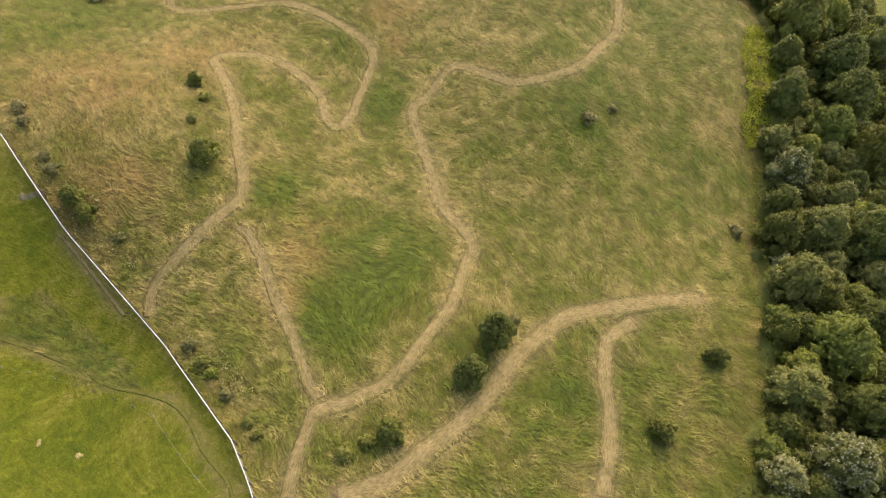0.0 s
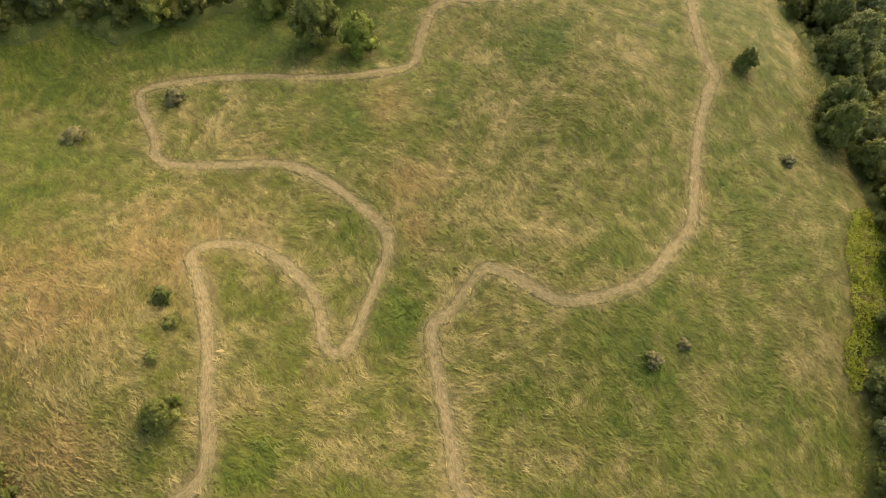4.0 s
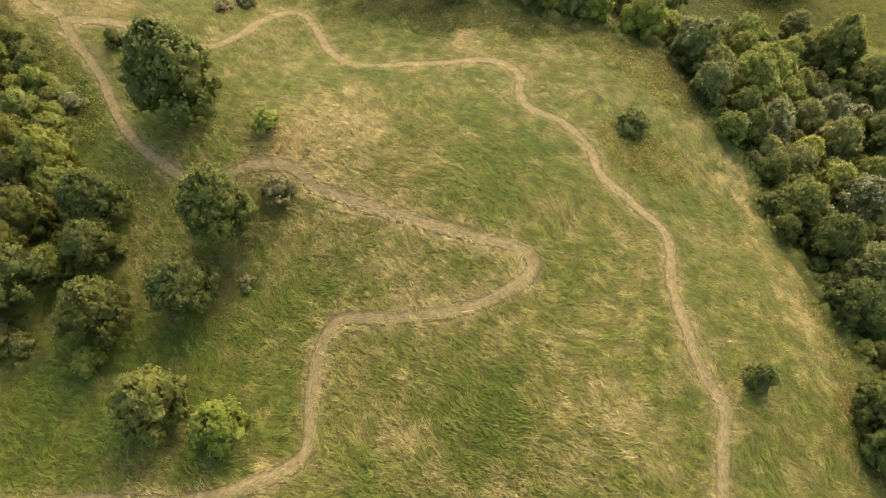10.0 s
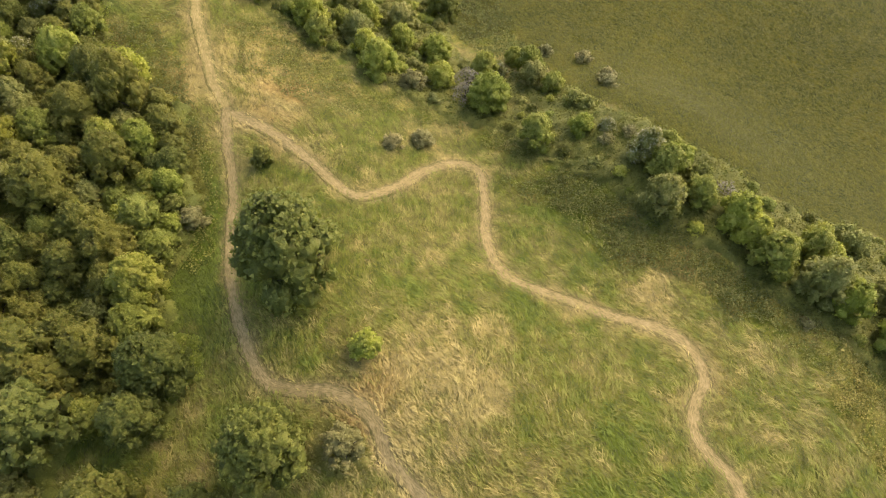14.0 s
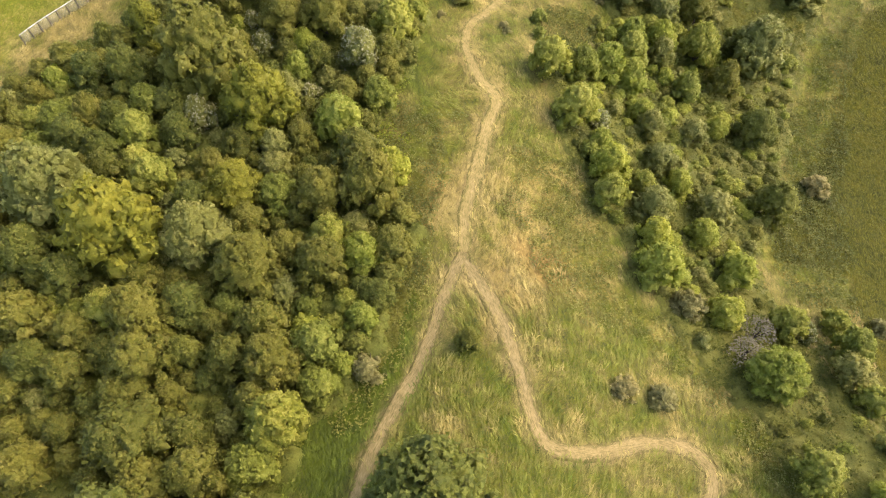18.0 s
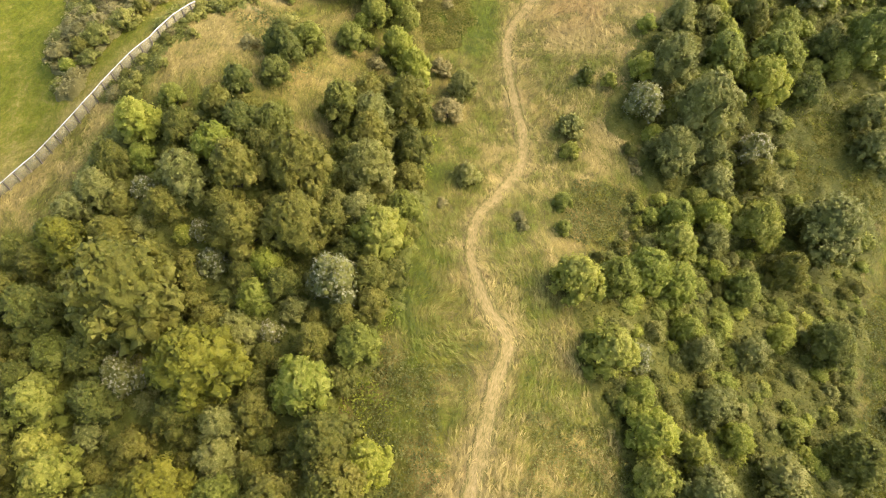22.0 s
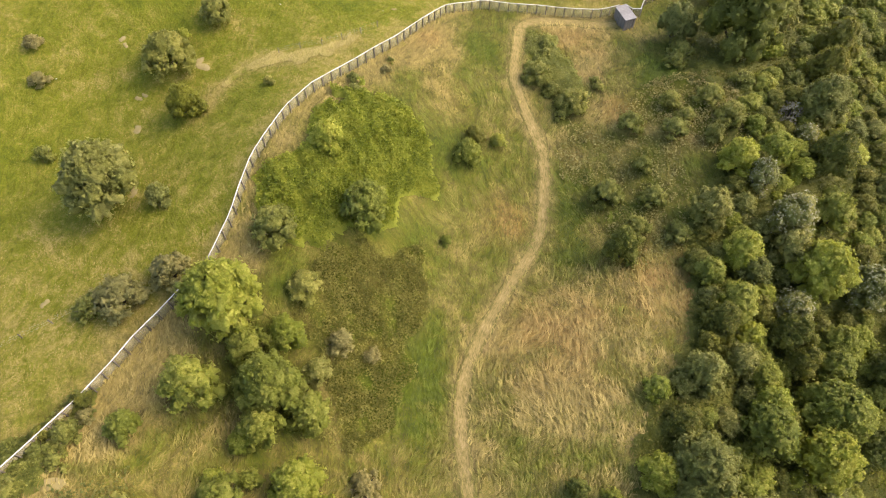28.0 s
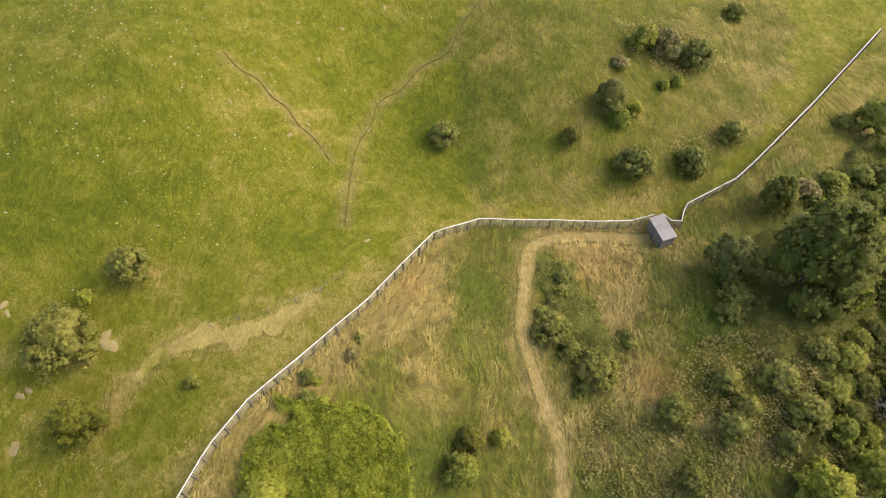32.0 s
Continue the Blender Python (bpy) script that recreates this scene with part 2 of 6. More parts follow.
DARK_B = [
    (69.9, 185.6, 11.5), (44.4, 125.2, 7.1), (49.5, 90.4, 6.9), (46.5, 67.9, 6.2), (51.1, 101.3, 6.3), (50.3, 122.3, 6), (32.3, 195.7, 9.3), (58.6, 249.2, 12.7), (67.6, 243.6, 12.5), (74.3, 250.5, 11.2),
    (-184.7, 318.8, 5.2), (-47.9, 68.2, 2.6), (-41.8, 54.4, 4.4), (-57.1, 44.7, 3.5), (-54.9, 43, 3.1), (2.3, 34.6, 5.1), (-0.4, 28.8, 4.6), (-8.8, 19.9, 3.5), (54.7, 111.3, 10.9), (61.9, 93.1, 10.1),
    (61.3, 101.5, 10.5), (70.5, 107.8, 9.7), (55.6, 46.7, 8), (41.5, 43, 5.1), (39.8, 29.1, 4.7), (50.5, 32.9, 8), (59.3, 62.2, 10.7), (27.4, 132.5, 4.3), (44.9, 130.6, 7.7), (38.4, 183.5, 6.9),
    (51.4, 269.7, 9.7), (-9.7, 216.1, 4.8),
]
DARK_C = [
    (-148.9, 203.5, 5.6), (-145.9, 201, 4.7), (-134.6, 246.8, 3), (-155.3, 271.6, 5),
]
GREEN_A = [
    (-164.4, 216.9, 6.7), (-166.3, 223.6, 5.3), (-160.7, 223.6, 7.7), (-157, 225.9, 5.3), (-157.6, 220.9, 5), (-153.7, 217.5, 2.9), (-174.9, 243.6, 6.8), (-122.7, 164.6, 5.9), (-118.2, 161.6, 7), (-108.3, 195, 6),
    (-100.4, 175, 6.4), (-109.9, 161.1, 6.8), (-100.7, 143.6, 4.3), (-78.8, 170.6, 7), (-72.7, 162.6, 8), (-70.1, 157.9, 7.1), (-152.9, 214.8, 5.1), (-119.9, 203.6, 7.5), (-123.1, 208.4, 5.3), (-127.6, 269.6, 7.2),
    (-105, 243.2, 6.8), (-102.7, 259.4, 8.2), (-104, 223.6, 7.2), (-103.1, 230, 6.2), (-95.9, 250.4, 5.9), (-124.6, 279.3, 9.9), (-120.3, 292.7, 5.9), (-120.2, 297.7, 10.3), (-94.5, 222.1, 7.4), (-88.9, 221.1, 3.9),
    (-80, 218.4, 6), (-80.7, 226, 4.9),
]
GREEN_B = [
    (-76.7, 243.2, 4.5), (-143.3, 299.6, 6.1), (-145.9, 278.4, 4.8), (-141, 277.9, 6.1), (-130.2, 287.4, 6.3), (-132.5, 274.4, 5.2), (-128.4, 284.4, 6.2), (-145.6, 187.6, 3.8), (-52.1, 230.4, 5.8), (-49.1, 238.3, 4.8),
    (-45.2, 235.7, 5.8), (-38.7, 230.4, 4.8), (-36.1, 215.5, 6.7), (-16, 220.3, 4.1), (-59.3, 133.3, 4.5), (45.4, 196, 10.4), (54, 203, 7.1), (58.3, 201.6, 5.8), (44.5, 203.8, 8), (55.7, 174.1, 7.4),
    (64.2, 177.2, 7.4), (57.5, 164, 4.9), (57, 148.3, 6.3), (57.2, 123.5, 5.9), (-15.3, 215.1, 6.2), (-9.2, 212.2, 5.6), (2.9, 206.6, 7), (8.3, 211.7, 5.6), (41.9, 191.3, 10.3), (57.8, 209.9, 6.7),
    (-178.6, 262.1, 4.5), (57.6, 85.6, 8.7),
]
GREEN_C = [
    (63.4, 117.9, 8.8), (48.5, 41.2, 9.3), (9.1, 215.3, 5.1), (-117.2, 231, 3.4), (-163.5, 209.7, 4), (-152, 208.2, 5), (-131.8, 249.5, 3), (-124.5, 237.4, 3.3), (-113.2, 228.3, 3), (-179.4, 268.2, 2.9),
    (-169.5, 252.5, 1.9), (-215, 320.3, 4.7), (-186.8, 341.9, 5.6),
]
OLIVE_A = [
    (-123.2, 174.6, 13), (-123.6, 157.2, 5.8), (-96.6, 180.2, 8.4), (-93.8, 186.1, 8.8), (-110.6, 174.1, 5.5), (-91.6, 167.4, 9.6), (-87.5, 175.6, 7.7), (-99.1, 140.7, 7.3), (-94.7, 145.6, 6.5), (-92, 153.3, 8.8),
    (-87.1, 151.2, 8.3), (-90.5, 143, 6.4), (-85.3, 147.7, 6.7), (-79, 147.4, 10.7), (-82.5, 152.6, 4.9), (-85.2, 139.9, 5), (-83.1, 160.6, 7.1), (-79.4, 165.1, 8), (-76.5, 153, 6.3), (-71.9, 152.3, 7.8),
    (-73.9, 147, 8.5), (-77.8, 141.6, 5.4), (-82.9, 135, 7.2), (-88.2, 134.7, 4.8), (-141.6, 177.9, 5.5), (-140.9, 187, 5.4), (-142.1, 192.4, 5.1), (-131.5, 198.2, 9.1), (-138.6, 216.8, 7.7), (-132, 214.2, 5.9),
    (-124.3, 199.1, 5.9), (-125, 194.3, 8.9),
]
OLIVE_B = [
    (-126.9, 188.3, 8), (-109.5, 264.7, 6.2), (-95, 260, 6.5), (-164, 324.3, 6.8), (-160.8, 316.9, 6.5), (-149.3, 305.3, 6.9), (-139.1, 280.7, 4.8), (-140.3, 274.3, 5.2), (-134.1, 281.4, 6.1), (-139, 270.7, 3.7),
    (-131.1, 280.8, 5.4), (-133.5, 190.9, 7.3), (-129.9, 203.3, 4.2), (-134.5, 209.2, 6.8), (-99.6, 187.2, 8.1), (-84.8, 165.8, 7.2), (-58.6, 138.3, 9.7), (52.1, 119.2, 5.7), (45.1, 61.3, 6.7), (-69.7, 187.2, 3.5),
    (-180.8, 264.8, 3.6), (23.9, 26.3, 3.5), (32, 37.8, 3.4), (64.4, 82.1, 8.6), (48.9, 49.4, 6.3), (-207.7, 300.5, 3.2),
]
LIME_A = [
    (-171.2, 223.6, 9.5), (-165.8, 227.9, 4.9), (-150.9, 221.4, 5.8), (-146.2, 221.8, 6.1), (-157.6, 218.4, 3.3), (-155.3, 214.7, 2.9), (-184.7, 244, 4.8), (-133.2, 154.6, 4.6), (-122.7, 189.5, 5.3), (-119.7, 186.6, 5),
    (-106.5, 187.6, 7.6), (-86.8, 181, 6.5), (-82.4, 170.4, 4.8), (-75.8, 172.4, 4), (-79.4, 177.1, 4.9), (-143.8, 182.7, 6), (-140.9, 181.3, 4.4), (-137.3, 189.7, 7), (-130.8, 182, 3.3), (-130.9, 255.3, 5.1),
    (-123.9, 257.4, 4.6), (-108.9, 247, 6), (-107, 252.9, 6.5), (-102.6, 235.6, 7.3), (-100.1, 239.7, 6.6), (-100.2, 248.8, 4.1), (-121.9, 274.8, 8.8), (-93.5, 236.9, 5), (-92.5, 243.5, 3.9), (-87.6, 252.2, 4.9),
    (-89.3, 223.6, 4.9), (-84.4, 221.4, 6.7),
]
LIME_B = [
    (-79.4, 233.4, 5.1), (-71.8, 220.6, 5.9), (-69.8, 230.1, 5.6), (-169.4, 314, 4.8), (-159.1, 299.5, 3.6), (-156.2, 292.7, 6), (-154.3, 298.7, 5.3), (-150.6, 300.6, 4.3), (-145.9, 284, 6.1), (-138, 291, 8.5),
    (-137.2, 277.5, 4.6), (-138, 261.3, 3.7), (-129.6, 272.6, 5.8), (-95.8, 190.3, 6), (-67, 217.1, 7.4), (-62.2, 230, 6.6), (-57.7, 222.9, 5.8), (-47.5, 221.5, 8.2), (-29.9, 219.6, 4.5), (-13.7, 218.4, 4.5),
    (-39.1, 124, 7.1), (-39.8, 167.3, 4.4), (52.6, 180.9, 6.4), (-2.8, 211.5, 6.6), (-0.3, 209, 5.5), (14.1, 205, 6.5), (23.1, 203.1, 8.5), (29.1, 205.7, 6.2), (47.9, 211.6, 9.5), (52.6, 195.3, 7.7),
    (-206.4, 308.6, 3.3), (-207.3, 320.8, 2.2),
]
LIME_C = [
    (-41.1, 56.5, 1.6), (0.4, 32.1, 1.8), (-31.1, 23.9, 1.7), (11.7, 213.6, 4.6), (-159.7, 176.7, 2.8), (-216, 236, 2.2), (-206.7, 312, 2.5), (-207.8, 318.5, 2.1),
]
GREY_A = [
    (-160.8, 228.8, 4), (-194.1, 217.4, 9.8), (-190, 222.5, 3.6), (-112.2, 149.4, 12), (-116.5, 190.2, 4.3), (-98.5, 163.4, 9.7), (-107.3, 177.9, 5.5), (-106.2, 161.6, 4.7), (-76.3, 157, 4.7), (-135.5, 185, 6.9),
    (-137.9, 210.9, 6.9), (-129.8, 206.7, 7.9), (-128.7, 259.1, 8.3), (-120, 259.6, 11), (-117.3, 251.8, 8.1), (-115.5, 258.4, 6.3), (-111.3, 256.7, 6.5), (-103.8, 250.7, 5.5), (-97.3, 270, 12.1), (-110.2, 292.3, 6.9),
    (-105.7, 288.7, 6.8), (-95.4, 231.8, 3.6), (-90.4, 236.4, 5.4), (-87.6, 245.2, 5.7), (-84.1, 232.8, 6), (-82, 236.2, 4.4), (-76.1, 224.4, 7.1), (-72.7, 235.2, 7.1), (-181, 305.1, 6.9), (-156.4, 310.3, 7.9),
    (-151, 289.4, 4.3), (-152.7, 284.7, 5.8),
]
GREY_B = [
    (-142.9, 283.5, 4.9), (-142.8, 290.4, 5.8), (-143.4, 276.4, 3.9), (-136.5, 267, 5.6), (-135.3, 273.1, 5), (-136.9, 264.7, 3.5), (-173.7, 323.2, 4.9), (-124.7, 202.9, 6), (-42.8, 231.5, 5.6), (32.6, 186.6, 7.3),
    (54.8, 189.9, 7.7), (59.6, 184.3, 9), (48, 162.7, 6.6), (51.6, 152.3, 10.4), (54.7, 132.1, 9.7), (47.3, 81.3, 5.8), (-13.8, 208.6, 6.6), (10, 205.2, 7.5), (20.2, 210.2, 5.7), (36.5, 224.9, 5.8),
    (32.3, 201.9, 7.6), (33.9, 191.1, 8.1), (50.5, 199.7, 7.9), (63.5, 221.2, 7.7), (61.1, 238.8, 8.1), (-209.3, 308.7, 5), (41.9, 34.2, 7.5), (45.6, 52.1, 8.2), (51.6, 62.7, 8.7), (58.6, 55.7, 6.6),
    (43.2, 215.5, 4.4), (-126.5, 220.1, 4.3),
]
GREY_C = [
    (-142, 228.1, 5.1), (-127.8, 239.5, 4.6), (-161.4, 293.8, 3.1),
]
PALE_A = [
    (-117.3, 170.5, 5.4), (-125.9, 183.9, 4.8), (-116.2, 196.1, 7.2), (-115.1, 186.5, 3.8), (-137.1, 180.1, 4.1), (-130.2, 184.1, 3.6), (-125.7, 251.7, 6.6), (-113.3, 267.3, 6.5), (-93.2, 226.8, 4.6), (-152.5, 293.5, 5),
    (-154.2, 305.5, 4.4), (-145.6, 293.1, 7.2), (-136.7, 284.9, 5.6), (-133.6, 296.8, 7), (-50.3, 232.7, 4), (-26, 221.1, 3.2), (-18.7, 217, 5.9), (45.2, 184.2, 8.6), (60.8, 192, 7.8), (67.3, 192.8, 6.7),
    (57.9, 168.8, 9.4), (63, 161, 5.7), (48.8, 74.7, 7.3), (45.3, 56.8, 4.2), (41, 211.3, 5.4), (45.3, 25, 8.2), (37.8, 22.3, 5.9),
]
RUSTY_A = [
    (-202.6, 231, 5.2), (-103.5, 154.6, 12.9), (-134.5, 169.5, 6.6), (-112.9, 178.4, 10.6), (-103, 170.2, 8.8),
]
BROWN_A = [
    (-163.1, 232.9, 4.1), (-178.5, 213.8, 6.4), (-178.4, 220, 5.2), (-160.5, 235.6, 2.7), (-194, 257.9, 1.9), (-73.6, 174.9, 4.6), (-61.1, 218.1, 5.5), (-45.1, 245.5, 3.8), (-37.2, 246.2, 4.2), (-29.8, 236.2, 4.4),
    (-25.2, 218.5, 3.3), (-22.2, 221, 3.3), (-55.5, 201.5, 4), (-52.5, 205.6, 4.4), (13.7, 75.3, 2.9), (17.8, 78.6, 2.1), (4.4, 37.9, 1.9), (-35.3, 27.2, 2.8), (-28.5, 21.6, 2), (-68.6, 56.3, 2.8),
    (-66.8, 54.1, 2.4), (-62.5, 49.7, 1.9), (-60.8, 48, 2.3), (39, 62.3, 2.7), (-50.1, 41.1, 1.9), (34.9, 115.9, 2.9), (-68.6, 108.8, 4.3), (-80, 96.1, 4.5), (-39.9, 144.2, 2.9), (-36.7, 156.2, 5.5),
    (38.7, 256.9, 2.5), (9.7, 199, 2.6),
]
BROWN_B = [
    (-30.7, 239.6, 4), (-70.1, 261.9, 5.2), (-117.2, 223.4, 2.3), (-152, 199.7, 2.9), (-147.7, 227.4, 4.3), (-138.7, 223.8, 5.3), (-149.5, 216.8, 3.3), (-123.9, 214.6, 1.9), (-115.5, 222.9, 2.2), (-180.8, 186.1, 5.5),
    (-173.8, 189, 6.1), (-173.4, 184.5, 5.1), (-168.7, 190.9, 4.3), (-218, 215.5, 3.2), (-223.7, 217, 3.2), (-213.3, 323.5, 5.7), (-213.8, 314.7, 3.4), (-183.8, 324.4, 4.4),
]
BARE_A = [
    (-157.9, 305.8, 4.3), (-52, 221.2, 4.9), (-5.6, 216.5, 3.6), (-53.4, 225.2, 5.3),
]
GORSE_A = [
    (-176.9, 232.7, 6.3), (-170, 232.5, 4.7), (-179.5, 210.6, 4), (-211.9, 232.3, 8.1), (-216.4, 241.6, 5.2), (-191.8, 251.7, 2.4), (-177, 302.5, 4.7), (-166.8, 298.1, 4.5), (-170, 293.5, 3.7), (-170.6, 286.7, 4.5),
    (-179.6, 282.6, 5.4), (-165.9, 290.3, 4.4), (-166.8, 320.1, 4.7), (-153, 279.8, 4.1), (-162.5, 312.7, 4.5), (-162.3, 297.6, 5.1), (-166.4, 304.5, 4.4), (-33.5, 226.8, 4.6), (-30.8, 225.8, 4.1), (16.3, 173.8, 5.6),
    (13.5, 217.2, 7), (-199.6, 306.2, 6.2), (-218.3, 285.8, 4.9), (-186.5, 281.1, 5.2), (-183.6, 281.6, 3.2), (-179, 280, 2.4), (-175.9, 300.4, 3.9), (-163.6, 276.3, 5.4), (-45.6, 65.3, 2.2), (-45.5, 60.5, 2.2),
    (-11.2, 18.6, 2.2), (-13.4, 16.9, 2.5),
]
GORSE_B = [
    (-33.1, 25.2, 2.1), (-24.8, 18.7, 1.9), (-23.4, 17.4, 1.6), (-155.8, 206.6, 4.3), (-187, 182.9, 3.4), (-163.3, 185.8, 4.8), (-162.8, 181.9, 4.7), (-150.2, 183.2, 2.7), (-151.5, 188, 2.4), (-154.9, 193.2, 2.1),
    (-159.5, 198.5, 2.2), (-163.1, 203.7, 2.8), (-165.4, 204.8, 3.4), (-161.2, 195.9, 3.1), (-161.6, 199.8, 3.2), (-206.2, 212, 3), (-200, 242.5, 2), (-195.5, 259.6, 1.5), (-194, 252.7, 2), (-179.9, 288.4, 2.2),
    (-190.2, 285.5, 2.8), (-164, 283.3, 3.3), (-159.1, 281, 4.4), (-156.8, 276.1, 4.3), (-166.5, 293, 3.3), (-209.2, 326.3, 5.7), (-196.3, 322.5, 4.6), (-196, 314.1, 5.2), (-189.1, 339.7, 3.4), (-213.8, 340.6, 4),
    (-181.2, 288.8, 2.1), (-191.5, 286.7, 2.9),
]
LANDFORM = [
    (0.4, 154.8, 22, 10.55), (-70, 119.6, 22, -6.8), (-152, 192, 15, 9.92), (-206, 246, 15, -1.33), (-44, 168, 15, 6.25), (44.4, 58, 22, -2.49),
    (-158, 252, 15, -7.71), (-44, 204, 15, -2.11), (-56, 24, 15, -9.6), (4, 120, 15, 7.24), (9.2, 207.6, 22, 8.75), (-92, 198, 15, 1.95),
    (-56, 60, 15, 4.44), (-31.6, 282.8, 34, -2.81), (-242, 234, 15, 1.59), (-20, 228, 15, 8.37), (-182, 240, 15, 6.61), (-194, 300, 15, -5.2),
    (-68, 90, 15, -3.19), (-32, 138, 15, -0.48), (-74, 162, 15, -2.13), (-26, 72, 15, -1.68), (-134, 216, 15, -1.69), (-206, 222, 15, -3.84),
]
HUMMOCKS = [
    (-176, 270, 15, -5.56), (10, 84, 15, 5.74), (-164, 300, 15, 4.71), (-38, 108, 15, 2.77), (34, 138, 15, 5.87), (28, 180, 15, 5.33),
    (-224, 282, 15, -7.48), (40, 102, 15, 4.82), (-62, 198, 15, 5.16), (-104, 216, 15, 4.75), (-140, 258, 15, 7.66), (-20, 174, 15, 3.28),
    (-194, 192, 15, -2.68), (-98, 102, 15, -8.97), (-86, 269.2, 34, -12.25), (0.4, 260.4, 22, -4.16), (-194, 264, 15, 3.26), (-242, 258, 15, 5.22),
    (-152, 234, 15, -2.41), (-218, 300, 15, 4.16), (34, 42, 15, 2.07), (-20, 30, 15, 1.96),
]
PLANE = (-1.25, -0.1439, -0.0303)
STOCK_FENCE_A = [
    (-205.2, 246.4), (-203.3, 251.9), (-202.8, 258.2), (-203.6, 262),
]
STOCK_FENCE_B = [
    (-179.4, 196.5), (-180.6, 201), (-180.6, 204.8), (-180.8, 209.5),
]
PASTURE_PATH = [
    (-61.7, 26), (-57.5, 25.5), (-51.6, 24.1), (-44.6, 21.9), (-36.5, 20.5), (-32.6, 18.5), (-29, 14.9), (-25.5, 12.3),
    (-24.3, 10.7),
]
STOCK_FENCE_C = [
    (-59.9, 22.5), (-52.7, 22.2), (-45.4, 20.7), (-36.8, 18.4), (-33.3, 15.6), (-28.4, 11.8), (-25.9, 10.2),
]
STRAW_BANK = [
    (-202.2, 257.1), (-201.5, 252.4), (-202.6, 247.8), (-205.5, 243), (-205, 239.9), (-204.1, 235.7), (-200.5, 231.8),
]
FENCE_PATH = [
    (-57.9, 40), (-53.4, 36.5), (-47, 31.3),
]
FIELD_PATH = [
    (53.5, 287.4), (48.1, 276.2), (44.2, 264.2), (44.5, 250.6),
]
FENCE_HEDGE = [
    (-155.7, 188.3), (-156.4, 191.8), (-158.3, 196), (-161.4, 200.4), (-163.5, 204.4), (-167.3, 207.3), (-168.7, 204.4), (-164.9, 200),
    (-162.3, 195), (-159.8, 190.7), (-158.5, 188.8),
]
RIDGE_SCRUB = [
    (-160.8, 203.1), (-158.6, 207.1), (-153.4, 210.7), (-149.2, 208.9), (-146.4, 203.7), (-145, 200.3), (-148.9, 200.4), (-153.1, 200.4),
]
KNOLL_SCRUB = [
    (-176.7, 279.3), (-169.7, 284.3), (-164.8, 290.5), (-156.7, 287.5), (-152.3, 280.5), (-152.3, 271.5), (-158.7, 271.3), (-164.2, 277.8),
    (-171.9, 274.6),
]
SHED_SCRUB = [
    (-174.5, 294.4), (-169.7, 306.1), (-161.3, 303.6), (-155.3, 295.3), (-163.8, 288.9), (-168.8, 290.4),
]
FIELD_SCRUB = [
    (-83.2, 269), (-93.8, 286.1), (-98.4, 302.6), (-46.8, 243.1), (-52.6, 239.3), (-59.3, 238.2), (-62.9, 239.8), (-70.6, 255.2),
]
WOOD_MARGIN = [
    (41.5, 150.4), (47.2, 150.1), (47.3, 135.2), (51.2, 127.2), (47.8, 120.1), (42.2, 122.3), (39.9, 129.9), (40, 138.9),
]
WOOD_EDGE_WEEDS = [
    (-66.5, 158), (-62.2, 160.5), (-56.3, 157), (-57.6, 152.5), (-61, 150.4), (-62.8, 153.5),
]
SCRUB_MASS = [
    (-191.9, 183), (-186.8, 188.2), (-181.5, 191.2), (-170.8, 193.3), (-165.7, 190.4), (-163.2, 186.4), (-160.4, 183.4), (-157.6, 180.2),
    (-155.2, 176.1), (-156.6, 173.3), (-167.7, 174.7), (-171.9, 177.1), (-179.8, 180.2),
]
FENCE_HEDGE_SOUTH = [
    (-171.6, 208.7), (-164.8, 207.3), (-161.7, 201.2), (-159.1, 196.6), (-156.9, 192.7), (-154.1, 189.6), (-151.6, 186.3), (-149, 182.9),
    (-151.5, 178.9), (-153.8, 184.5), (-156.7, 189.9), (-160.4, 195.2), (-165.4, 200.7),
]
KNOLL_BRAMBLE = [
    (-159.4, 203.4), (-161.8, 210), (-155, 211.3), (-150.1, 209.8), (-148.6, 206.3), (-148.6, 202.9), (-150.1, 200.8), (-152.1, 198),
    (-155, 199.3),
]
BRAMBLE_BANK_EAST = [
    (-183.6, 233.6), (-185.2, 241.5), (-184.5, 258.8), (-176.6, 253.7), (-174.3, 246.6), (-174.1, 240.1), (-173.9, 236.2), (-176.8, 231.7),
]
OLIVE_SCRUB_EAST = [
    (-173.7, 237.3), (-170.1, 249.5), (-160.2, 242.5), (-150.8, 232), (-152.9, 226.7), (-161, 231.4), (-169.3, 231.7),
]
RUST_PATCHES = [
    (-62, 63, 9.1), (-53, 47, 6.1), (-24, 44, 3.6), (-27, 35, 2.9), (-22, 96, 4.2), (-52, 77, 7), (-20, 89, 2.8), (-31, 111, 3.2), (-37, 162, 3.3), (-75, 200, 4),
    (-148, 273, 5), (-150, 257, 5.3), (-169, 263, 3), (-190, 293, 3.6), (-182, 292, 2.6), (-175, 288, 2.2), (-199, 268, 2.1),
]
ROUGH_PASTURE = [
    (-236.7, 301.4), (-212.1, 353.3), (-198.7, 338.3), (-192.7, 319.9), (-191.3, 308.8), (-193.3, 304.3), (-204.6, 282.8), (-217.3, 286.6),
]
ROUGH_BANK = [
    (-63.5, 31.2), (-58.5, 32.8), (-48.5, 28.2), (-42.6, 24.6), (-39.5, 21.7), (-52, 23.3), (-62, 26.7),
]
TRACK_SCRUB = [
    (-194.7, 285.6), (-192.4, 290.1), (-185.9, 286.6), (-180.4, 286.6), (-179.6, 284.1), (-182.7, 280.4), (-186.4, 279.6),
]
SHED_SCRUB_EAST = [
    (-174.9, 288), (-173.7, 295), (-171, 302), (-167.1, 303.3), (-161.7, 297.7), (-164.5, 291.5), (-168.7, 290.1), (-169.2, 287.3),
]
